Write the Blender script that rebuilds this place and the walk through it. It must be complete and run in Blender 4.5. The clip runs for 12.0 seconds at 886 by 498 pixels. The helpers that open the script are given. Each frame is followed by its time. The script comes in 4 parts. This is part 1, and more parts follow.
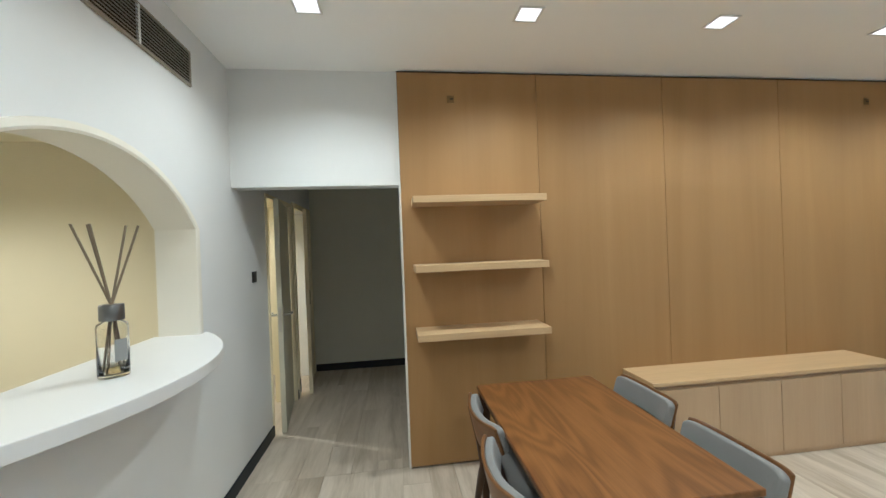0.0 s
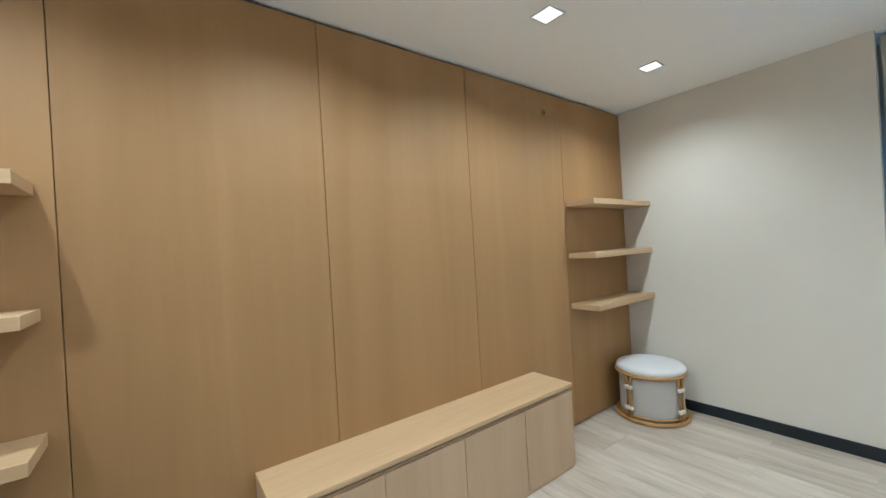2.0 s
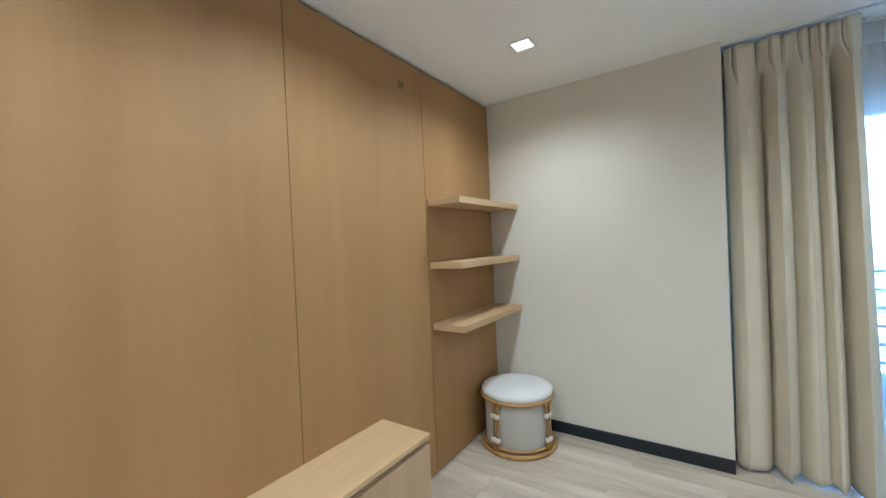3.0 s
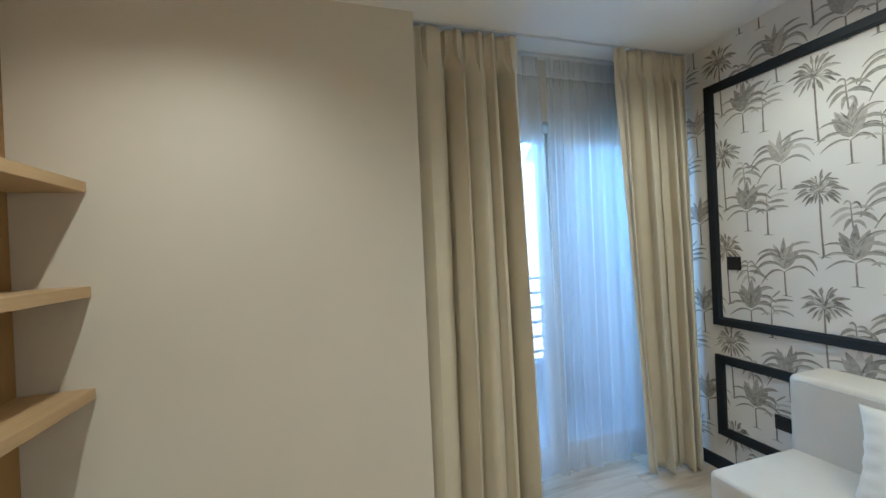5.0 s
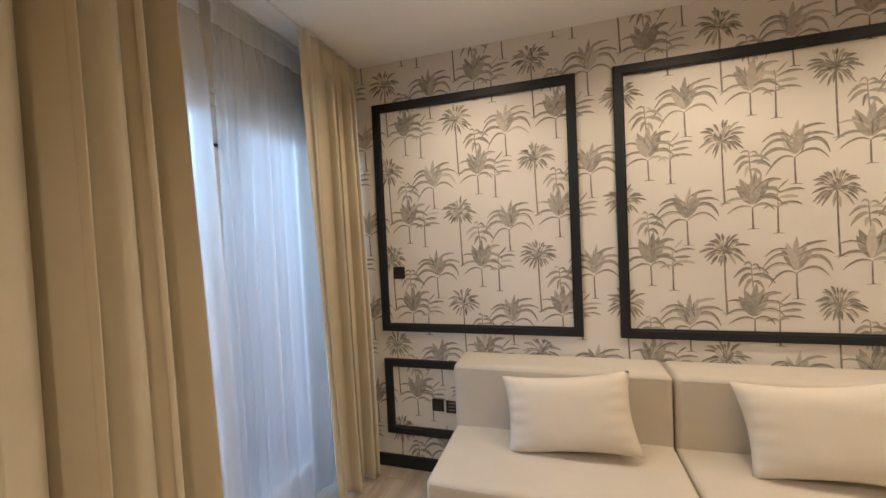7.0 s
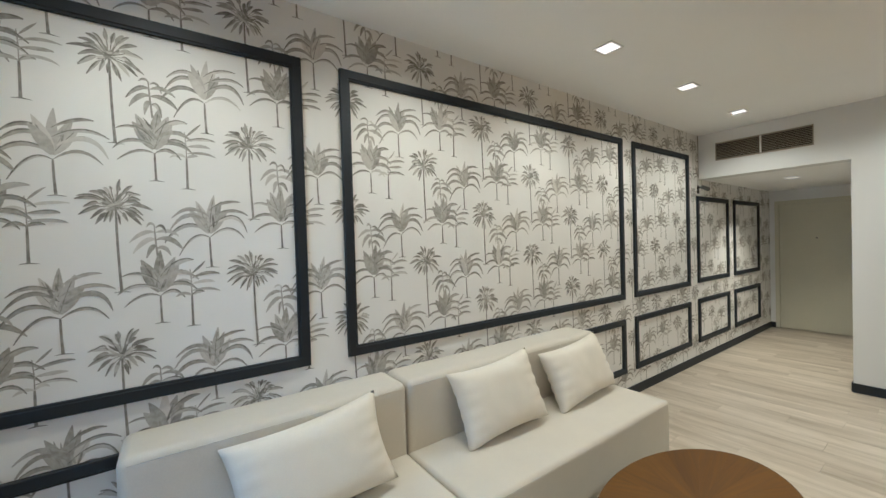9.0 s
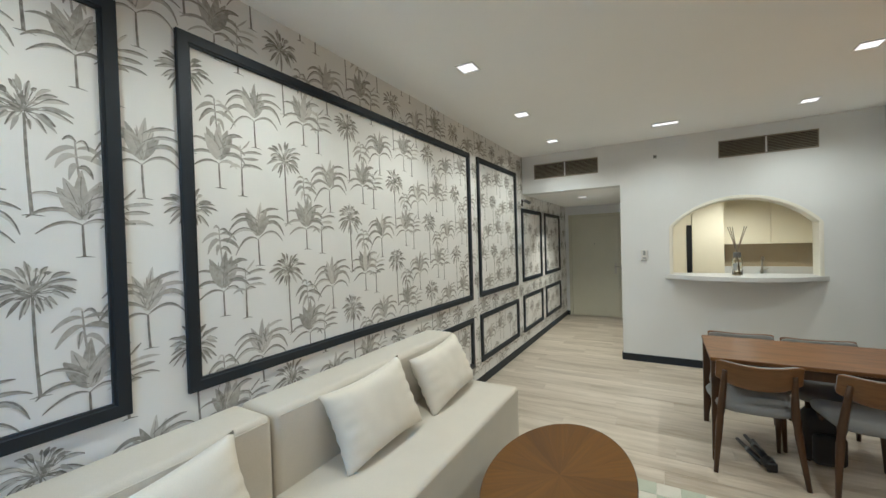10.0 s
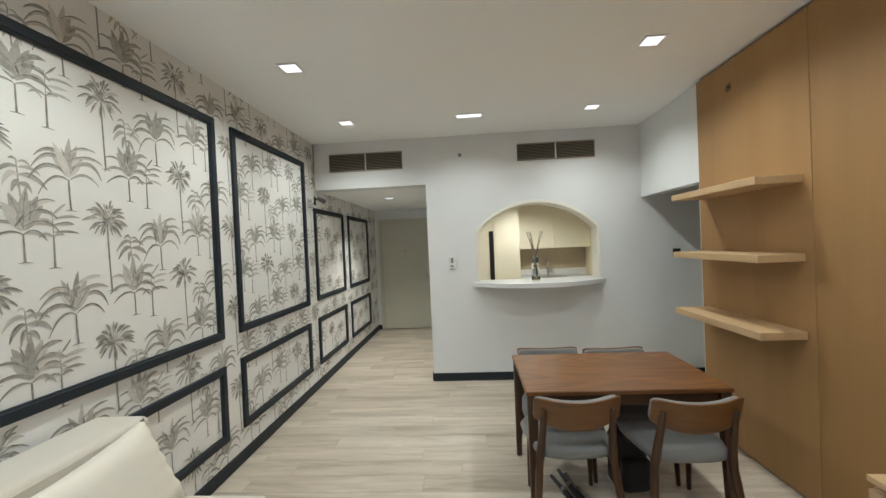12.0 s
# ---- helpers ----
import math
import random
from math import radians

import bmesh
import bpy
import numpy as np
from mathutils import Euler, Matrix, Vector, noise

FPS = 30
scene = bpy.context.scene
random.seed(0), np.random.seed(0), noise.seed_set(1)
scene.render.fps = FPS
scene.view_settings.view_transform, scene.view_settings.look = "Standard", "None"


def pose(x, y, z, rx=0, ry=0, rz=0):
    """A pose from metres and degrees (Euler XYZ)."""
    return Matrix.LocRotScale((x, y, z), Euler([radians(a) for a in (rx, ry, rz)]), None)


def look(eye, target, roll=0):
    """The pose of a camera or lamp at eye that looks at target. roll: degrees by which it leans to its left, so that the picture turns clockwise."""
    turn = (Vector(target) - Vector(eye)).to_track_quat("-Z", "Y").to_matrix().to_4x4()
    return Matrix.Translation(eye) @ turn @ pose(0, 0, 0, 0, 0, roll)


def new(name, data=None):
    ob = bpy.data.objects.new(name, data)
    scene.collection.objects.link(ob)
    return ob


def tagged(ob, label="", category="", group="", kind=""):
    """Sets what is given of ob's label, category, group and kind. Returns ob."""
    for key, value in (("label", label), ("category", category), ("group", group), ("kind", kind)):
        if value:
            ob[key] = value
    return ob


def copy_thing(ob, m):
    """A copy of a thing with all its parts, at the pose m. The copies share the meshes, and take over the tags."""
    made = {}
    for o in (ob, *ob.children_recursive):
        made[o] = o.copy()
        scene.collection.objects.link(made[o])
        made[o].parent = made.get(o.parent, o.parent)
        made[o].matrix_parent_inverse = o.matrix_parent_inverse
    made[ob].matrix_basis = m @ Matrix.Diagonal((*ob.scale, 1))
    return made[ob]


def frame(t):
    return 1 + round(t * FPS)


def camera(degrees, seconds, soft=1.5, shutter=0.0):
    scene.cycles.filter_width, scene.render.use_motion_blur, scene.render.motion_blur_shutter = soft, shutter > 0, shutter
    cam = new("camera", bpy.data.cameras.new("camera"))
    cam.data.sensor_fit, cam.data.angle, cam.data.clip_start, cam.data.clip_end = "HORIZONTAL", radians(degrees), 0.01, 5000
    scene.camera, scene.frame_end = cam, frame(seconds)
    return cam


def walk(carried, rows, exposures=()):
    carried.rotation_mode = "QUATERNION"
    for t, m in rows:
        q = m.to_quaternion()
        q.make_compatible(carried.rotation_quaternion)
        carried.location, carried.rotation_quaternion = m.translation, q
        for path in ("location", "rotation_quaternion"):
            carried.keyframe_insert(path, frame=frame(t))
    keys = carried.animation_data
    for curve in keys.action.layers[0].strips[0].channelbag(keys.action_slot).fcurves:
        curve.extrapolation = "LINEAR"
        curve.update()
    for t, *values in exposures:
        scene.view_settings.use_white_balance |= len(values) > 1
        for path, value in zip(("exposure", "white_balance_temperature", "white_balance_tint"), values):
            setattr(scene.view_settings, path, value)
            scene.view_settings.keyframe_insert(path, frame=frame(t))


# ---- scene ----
cam = camera(98.6, 12.0)
PATH = [
    (0, (1.092, 0.984, 1.565), (1.345, 2.968, 1.559), -2.2),
    (0.5, (1.389, 1.181, 1.551), (1.924, 3.108, 1.56), -2.8),
    (1, (1.736, 1.363, 1.556), (2.503, 3.21, 1.566), -2.9),
    (1.5, (2.072, 1.557, 1.566), (3.051, 3.3, 1.58), -2.7),
    (2, (2.475, 1.721, 1.588), (3.672, 3.323, 1.584), -3.3),
    (2.5, (2.808, 1.919, 1.602), (4.232, 3.324, 1.581), -2.9),
    (4.5, (4.077, 2.437, 1.598), (6.075, 2.353, 1.593), -2.8),
    (5, (4.28, 2.468, 1.574), (6.196, 1.895, 1.571), -2.6),
    (5.5, (4.484, 2.496, 1.59), (6.179, 1.436, 1.583), -3.1),
    (6, (4.691, 2.524, 1.608), (6.037, 1.046, 1.58), -3.3),
    (6.5, (4.847, 2.499, 1.614), (5.827, 0.756, 1.57), -3.1),
    (7, (4.986, 2.454, 1.63), (5.579, 0.544, 1.567), -2.7),
    (7.2, (5.036, 2.431, 1.639), (5.456, 0.477, 1.57), -2.6),
    (8.8, (5.428, 2.065, 1.586), (4.411, 0.343, 1.558), -1.6),
    (9, (5.45, 2.026, 1.6), (4.285, 0.401, 1.566), -1.7),
    (9.5, (5.485, 1.909, 1.601), (4.001, 0.568, 1.565), -1.7),
    (10, (5.532, 1.806, 1.606), (3.8, 0.805, 1.576), -1.7),
    (10.5, (5.436, 1.781, 1.595), (3.543, 1.136, 1.564), -2.0),
    (11, (5.171, 1.783, 1.597), (3.204, 1.42, 1.572), -2.3),
    (11.5, (4.817, 1.775, 1.585), (2.831, 1.544, 1.558), -2.3),
    (12, (4.428, 1.787, 1.597), (2.433, 1.655, 1.572), -2.5),
]
EXPOSURES = [
    (0.0, 2.86, 4510, 8), (0.5, 2.98, 4440, 8), (1.5, 2.98, 4300, 8), (2.5, 2.96, 4200, 8), (4.5, 2.66, 4640, 8), (5.5, 2.36, 4880, 7), (6.0, 2.45, 5020, 10),
    (6.5, 2.45, 5350, 13), (7.0, 2.33, 6350, 24), (7.2, 2.3, 6500, 26), (8.8, 2.47, 4860, 10), (9.0, 2.47, 4820, 9), (9.5, 2.47, 4680, 7),
    (10.5, 2.5, 4650, 8), (12.0, 2.52, 4660, 9),
]
walk(cam, [(t, look(eye, target, roll)) for t, eye, target, roll in PATH], EXPOSURES)

# ---- world, sun and lamps ----
world = bpy.data.worlds.new("world")
scene.world = world
world.use_nodes = True
wn = world.node_tree
sky = wn.nodes.new("ShaderNodeTexSky")
sky.sky_type, sky.sun_disc = "NISHITA", False
sky.ozone_density = 2.0
sky.sun_elevation, sky.sun_rotation = radians(48), radians(270)
wn.links.new(sky.outputs["Color"], wn.nodes["Background"].inputs["Color"])
wn.nodes["Background"].inputs["Strength"].default_value = 0.15
sun_data = bpy.data.lights.new("sun", "SUN")
sun_data.energy, sun_data.angle, sun_data.color = 2.2, radians(0.5), (1.0, 0.95, 0.87)
sun = new("sun", sun_data)
sun.matrix_world = look((-20, 2, 24), (0, 2, 0))

# area lamp added under the soffit as the sky's light on the balcony door
sky_data = bpy.data.lights.new("balcony_sky_fill", "AREA")
sky_data.shape, sky_data.size, sky_data.size_y = "RECTANGLE", 0.3, 1.2
sky_data.energy, sky_data.color = 3.6, (0.30, 0.66, 1.0)
sky_lamp = new("balcony_sky_fill", sky_data)
sky_lamp.matrix_world = pose(7.45, 1.25, 2.44, 0, 40, 0)

LAMP_WATT = 9.2
LAMP_COLOUR = (0.93, 0.77, 0.505)


def spot(name, x, y, z, watt, colour=LAMP_COLOUR, size=152, blend=1.0):
    d = bpy.data.lights.new(name, "SPOT")
    d.energy, d.color, d.spot_size, d.spot_blend, d.shadow_soft_size = watt, colour, radians(size), blend, 0.022
    o = new(name, d)
    o.location = (x, y, z)
    return o


CEIL = 2.845
CORR = 2.30
LAMPS = [(x, y) for y in (3.02, 0.63) for x in (0.69, 1.88, 3.07, 4.26, 5.46)]
for lx, ly in LAMPS:
    spot("spot_lamp", lx, ly, CEIL - 0.03, LAMP_WATT)
spot("spot_lamp", 0.67, 1.77, CEIL - 0.03, LAMP_WATT * 0.36)
spot("spot_lamp", 0.67, 1.93, CEIL - 0.03, LAMP_WATT * 0.36)
spot("corridor_lamp", -1.05, 0.67, CORR - 0.03, 20, (0.97, 0.77, 0.48), 112)
KITCHEN_COLOUR = (0.97, 0.77, 0.48)
spot("kitchen_lamp", -1.65, 2.75, 2.39, 17, KITCHEN_COLOUR, 150, 0.8)
spot("bathroom_lamp", -0.9, 4.9, CORR - 0.03, 13, (1.0, 0.78, 0.50), 150, 0.8)


# ---- materials ----
class Nodes:
    """A small builder for one node material."""

    def __init__(self, name):
        self.m = bpy.data.materials.new(name)
        self.m.use_nodes = True
        self.t = self.m.node_tree
        self.b = self.t.nodes["Principled BSDF"]
        self.out = self.t.nodes["Material Output"]

    def n(self, kind, **values):
        node = self.t.nodes.new("ShaderNode" + kind)
        for k, v in values.items():
            node.inputs[k.replace("_", " ")].default_value = v
        return node

    def link(self, a, b):
        self.t.links.new(a, b)

    def coords(self, scale=(1, 1, 1), rot=(0, 0, 0), kind="Object"):
        c, mp = self.n("TexCoord"), self.n("Mapping")
        mp.inputs["Scale"].default_value = scale
        mp.inputs["Rotation"].default_value = [radians(a) for a in rot]
        self.link(c.outputs[kind], mp.inputs["Vector"])
        return mp.outputs["Vector"]

    def noise(self, vec, scale, detail=4.0, rough=0.55, distort=0.0):
        k = self.n("TexNoise", Scale=scale, Detail=detail, Roughness=rough, Distortion=distort)
        self.link(vec, k.inputs["Vector"])
        return k.outputs["Fac"]

    def ramp(self, fac, stops):
        r = self.n("ValToRGB")
        e = r.color_ramp.elements
        while len(e) < len(stops):
            e.new(0.5)
        for el, (p, c) in zip(e, stops):
            el.position, el.color = p, (*c, 1)
        self.link(fac, r.inputs["Fac"])
        return r.outputs["Color"]

    def mix(self, a, b, fac, mode="MIX"):
        x = self.t.nodes.new("ShaderNodeMix")
        x.data_type, x.blend_type = "RGBA", mode
        for sock, v in ((x.inputs[0], fac), (x.inputs[6], a), (x.inputs[7], b)):
            if isinstance(v, (int, float)):
                sock.default_value = v
            elif isinstance(v, tuple):
                sock.default_value = (*v, 1)
            else:
                self.link(v, sock)
        return x.outputs[2]

    def bump(self, height, strength, distance=0.002):
        k = self.n("Bump", Strength=strength, Distance=distance)
        self.link(height, k.inputs["Height"])
        self.link(k.outputs["Normal"], self.b.inputs["Normal"])

    def colour(self, v):
        if isinstance(v, tuple):
            self.b.inputs["Base Color"].default_value = (*v, 1)
        else:
            self.link(v, self.b.inputs["Base Color"])

    def set(self, **values):
        for k, v in values.items():
            self.b.inputs[k.replace("_", " ")].default_value = v
        return self


def shade(c, f):
    return tuple(min(1.0, v * f) for v in c)


def plain(name, c, rough=0.5, metal=0.0, vary=0.06, scale=3.0, grain=60.0, bump=0.08, **more):
    """Paint, metal, plastic: two scales of variation and a fine relief."""
    k = Nodes(name)
    v = k.coords()
    big, small = k.noise(v, scale), k.noise(v, grain, 3.0)
    col = k.ramp(big, [(0.3, shade(c, 1 - vary)), (0.7, shade(c, 1 + vary))])
    col = k.mix(col, k.ramp(small, [(0.35, shade(c, 1 - vary)), (0.65, c)]), 0.35)
    k.colour(col)
    k.set(Roughness=rough, Metallic=metal, **more)
    k.bump(small, bump, 0.001)
    return k.m


def wood(name, dark, light, along="Z", rough=0.45, fine=90.0, per_object=True, figure=1.0, bump=0.05, grain=0.42, each=0.18):
    """Straight-grained veneer; the grain runs along one local axis."""
    k = Nodes(name)
    s = {"X": (0.05, 1, 1), "Y": (1, 0.05, 1), "Z": (1, 1, 0.05)}[along]
    v = k.coords(s)
    if per_object:
        info = k.n("ObjectInfo")
        add = k.t.nodes.new("ShaderNodeVectorMath")
        add.operation = "MULTIPLY_ADD"
        k.link(info.outputs["Random"], add.inputs[0])
        add.inputs[1].default_value = (37, 23, 11)
        k.link(v, add.inputs[2])
        v = add.outputs[0]
    a, b = k.noise(v, 5.0 * figure, 5.0, 0.6, 0.6), k.noise(v, fine, 4.0, 0.65)
    col = k.ramp(a, [(0.32, dark), (0.68, light)])
    col = k.mix(col, k.ramp(b, [(0.3, shade(dark, 0.86)), (0.62, light)]), grain)
    if per_object:
        col = k.mix(col, k.ramp(info.outputs["Random"], [(0.0, shade(dark, 0.93)), (1.0, light)]), each)
    k.colour(col)
    rr = k.n("MapRange", To_Min=rough - 0.07, To_Max=rough + 0.1)
    k.link(b, rr.inputs["Value"])
    k.link(rr.outputs["Result"], k.b.inputs["Roughness"])
    k.bump(b, bump, 0.001)
    return k.m


def fabric(name, c, weave=900.0, rough=0.9, vary=0.08, bump=0.25, soft=6.0):
    k = Nodes(name)
    v = k.coords()
    w = k.n("TexWave", Scale=weave / 6.0, Distortion=1.5, Detail=1.0)
    k.link(v, w.inputs["Vector"])
    small, big = k.noise(v, weave / 3.0, 2.0), k.noise(v, soft, 4.0)
    col = k.ramp(big, [(0.3, shade(c, 1 - vary)), (0.7, shade(c, 1 + vary))])
    col = k.mix(col, k.ramp(small, [(0.3, shade(c, 0.84)), (0.7, c)]), 0.4)
    k.colour(col)
    k.set(Roughness=rough, Sheen_Weight=0.15)
    k.bump(k.mix(w.outputs["Color"], small, 0.5), bump, 0.0008)
    return k.m


def walnut_top():
    """Book of walnut boards with cathedral figure, the grain along y."""
    k = Nodes("walnut top")
    v = k.coords((1, 0.16, 1))
    low = k.noise(v, 2.6, 2.0, 0.5, 0.3)
    rings = k.t.nodes.new("ShaderNodeMath")
    rings.operation = "MULTIPLY"
    rings.inputs[1].default_value = 75.0
    k.link(k.noise(v, 4.2, 1.5, 0.45, 0.5), rings.inputs[0])
    wave = k.t.nodes.new("ShaderNodeMath")
    wave.operation = "SINE"
    k.link(rings.outputs[0], wave.inputs[0])
    band = k.n("MapRange", From_Min=-1.0, From_Max=1.0)
    k.link(wave.outputs[0], band.inputs["Value"])
    fine = k.noise(k.coords((1, 0.03, 1)), 150.0, 3.0, 0.6)
    col = k.ramp(low, [(0.3, (0.085, 0.031, 0.006)), (0.7, (0.215, 0.094, 0.021))])
    col = k.mix(col, k.ramp(band.outputs["Result"], [(0.05, (0.060, 0.021, 0.004)), (0.4, (0.165, 0.070, 0.015)), (0.97, (0.27, 0.125, 0.034))]), 0.42)
    col = k.mix(col, k.ramp(fine, [(0.3, (0.062, 0.022, 0.005)), (0.6, (0.21, 0.093, 0.021))]), 0.3)
    k.colour(col)
    k.set(Roughness=0.36)
    k.bump(fine, 0.06, 0.001)
    return k.m


WHITE = plain("white wall paint", (0.76, 0.765, 0.76), 0.75, vary=0.025, scale=1.2, grain=220, bump=0.1)
CEILING_PAINT = plain("ceiling paint", (0.92, 0.92, 0.91), 0.85, vary=0.02, scale=1.0, grain=180, bump=0.06)
BEIGE = plain("beige wall covering", (0.69, 0.65, 0.565), 0.8, vary=0.03, scale=1.5, grain=420, bump=0.25)
GREY_WALL = plain("pale hall paint", (0.66, 0.645, 0.545), 0.75, vary=0.03, scale=1.2, grain=200)
CREAM = plain("cream paint", (0.78, 0.71, 0.5), 0.6, vary=0.03, scale=1.3, grain=180)
LINING = plain("pale cream plaster", (0.80, 0.77, 0.675), 0.6, vary=0.03, scale=1.3, grain=180)
PAPER = plain("wallpaper ground", (0.80, 0.785, 0.745), 0.85, vary=0.03, scale=2.5, grain=380, bump=0.2)
CHARCOAL = plain("charcoal paint", (0.008, 0.0135, 0.021), 0.55, vary=0.15, scale=5, grain=140, bump=0.06)
OAK = wood("oak veneer", (0.295, 0.168, 0.053), (0.38, 0.226, 0.081), "Z", 0.6, 70, figure=0.6, grain=0.10)
OAK_X = wood("pale oak veneer", (0.46, 0.32, 0.155), (0.58, 0.415, 0.22), "X", 0.5, 70)
OAK_DOOR = wood("oak door veneer", (0.44, 0.31, 0.18), (0.53, 0.385, 0.23), "Z", 0.5, 70, figure=0.7, grain=0.2, each=0.1)
WALNUT_Y = walnut_top()
WALNUT = wood("walnut", (0.030, 0.013, 0.0045), (0.070, 0.031, 0.010), "Z", 0.38, 80)
WALNUT_BACK = wood("walnut ply", (0.085, 0.036, 0.009), (0.185, 0.086, 0.022), "Y", 0.36, 70, figure=2.0)
VENEER = wood("sunburst veneer", (0.078, 0.033, 0.002), (0.165, 0.074, 0.006), "X", 0.5, 60, each=0.22)
VENEER.node_tree.nodes["Principled BSDF"].inputs["Specular IOR Level"].default_value = 0.22
RATTAN = wood("rattan cane", (0.29, 0.155, 0.032), (0.49, 0.29, 0.08), "Z", 0.35, 60)
CURTAIN = fabric("linen curtain", (0.67, 0.615, 0.475), 1100, vary=0.06)
SOFA = fabric("sofa upholstery", (0.61, 0.565, 0.475), 900, 0.82, 0.04)
PILLOW = fabric("pillow cotton", (0.74, 0.69, 0.585), 1000, 0.88, 0.03)
GREY_SEAT = fabric("grey chair fabric", (0.212, 0.212, 0.208), 1200, 0.9, 0.08, 0.35)
OTTO_BODY = fabric("ottoman fabric", (0.52, 0.50, 0.46), 1100, 0.9, 0.05)
OTTO_TOP = fabric("white ottoman fabric", (0.76, 0.75, 0.74), 1100, 0.9, 0.03)
WRAP = plain("white binding", (0.7, 0.66, 0.58), 0.7, grain=300)
RUG_CREAM = fabric("cream wool pile", (0.66, 0.63, 0.54), 500, 1.0, 0.07, 0.7, 12)
RUG_SAGE = fabric("sage wool pile", (0.47, 0.50, 0.40), 500, 1.0, 0.07, 0.7, 12)
BLACK = plain("black plastic", (0.012, 0.012, 0.014), 0.38, vary=0.2, grain=200)
BLACK_CLOTH = fabric("black nylon", (0.010, 0.010, 0.012), 1300, 0.75, 0.2)
STEEL = plain("brushed steel", (0.55, 0.53, 0.49), 0.28, 1.0, vary=0.05, grain=300)
PEWTER = plain("dark pewter", (0.20, 0.205, 0.21), 0.3, 0.9, vary=0.08)
BRASS = plain("aged brass", (0.25, 0.17, 0.08), 0.45, 0.8)
SOLID_TOP = plain("white solid surface", (0.71, 0.715, 0.715), 0.35, vary=0.015, grain=300, bump=0.02)
ALU = plain("white coated aluminium", (0.70, 0.71, 0.71), 0.4, vary=0.03)
VENT_BROWN = plain("grey-brown vent blade", (0.30, 0.265, 0.205), 0.5, vary=0.08)
VENT_DARK = plain("vent hollow shade", (0.016, 0.013, 0.010), 0.85)
DOOR_PAINT = plain("olive cream door paint", (0.60, 0.585, 0.47), 0.5, vary=0.03, grain=160)
CAB_CREAM = plain("cream lacquer", (0.82, 0.77, 0.62), 0.3, vary=0.02, bump=0.02)
SPLASH = plain("beige splashback", (0.46, 0.39, 0.27), 0.25, vary=0.06)
TRIM_WHITE = plain("white plastic", (0.75, 0.74, 0.70), 0.35, vary=0.02)
SCREEN_GREY = plain("grey display", (0.28, 0.29, 0.29), 0.25)
BALCONY = plain("balcony render", (0.42, 0.44, 0.46), 0.85, vary=0.05, scale=2, grain=120, bump=0.3)
TILE = plain("balcony tile", (0.55, 0.54, 0.52), 0.5, vary=0.06)
RAIL = plain("dark rail paint", (0.03, 0.03, 0.035), 0.45)
FACADE = plain("sunlit facade", (0.50, 0.45, 0.38), 0.85, vary=0.06, scale=0.2, grain=6)
FACADE_GLASS = plain("far window glass", (0.30, 0.29, 0.27), 0.12)
DUST = plain("dusty ground", (0.22, 0.20, 0.17), 0.95, vary=0.15, scale=0.05, grain=0.7)
REED = plain("reed stick", (0.20, 0.16, 0.105), 0.7, vary=0.1)


def glass(name, tint, rough=0.0, ior=1.45):
    k = Nodes(name)
    v = k.coords()
    k.colour(k.ramp(k.noise(v, 4.0), [(0.3, shade(tint, 0.98)), (0.7, tint)]))
    k.set(Roughness=rough, IOR=ior, Transmission_Weight=1.0)
    return k.m


PANE = glass("window glass", (0.97, 0.985, 0.98), 0.0, 1.02)
BOTTLE = glass("clear bottle glass", (0.97, 0.975, 0.95), 0.0, 1.3)
OIL = glass("pale oil", (0.75, 0.70, 0.55), 0.0, 1.35)


def emitter(name, c, strength):
    k = Nodes(name)
    k.colour(c)
    v = k.coords()
    k.link(k.ramp(k.noise(v, 60.0), [(0.2, shade(c, 0.97)), (0.8, c)]), k.b.inputs["Emission Color"])
    k.set(Emission_Strength=strength)
    return k.m


LED = emitter("led diffuser", (1.0, 0.86, 0.66), 0.22)


def sheer_material(name, through_light):
    k = Nodes(name)
    v = k.coords((1, 1, 0.1))
    f = k.noise(v, 45.0, 2.0)
    col = k.ramp(f, [(0.3, (0.80, 0.82, 0.83)), (0.7, (0.84, 0.86, 0.87))])
    d, tr, tp = k.n("BsdfDiffuse"), k.n("BsdfTranslucent"), k.n("BsdfTransparent")
    k.link(col, d.inputs["Color"]), k.link(col, tr.inputs["Color"])
    m1, m2 = k.n("MixShader", Fac=0.6), k.n("MixShader", Fac=through_light)
    k.link(d.outputs[0], m1.inputs[1]), k.link(tr.outputs[0], m1.inputs[2])
    k.link(m1.outputs[0], m2.inputs[1]), k.link(tp.outputs[0], m2.inputs[2])
    k.link(m2.outputs[0], k.out.inputs["Surface"])
    return k.m


SHEER = sheer_material("sheer voile", 0.52)
SHEER_BAND = sheer_material("voile heading tape", 0.06)


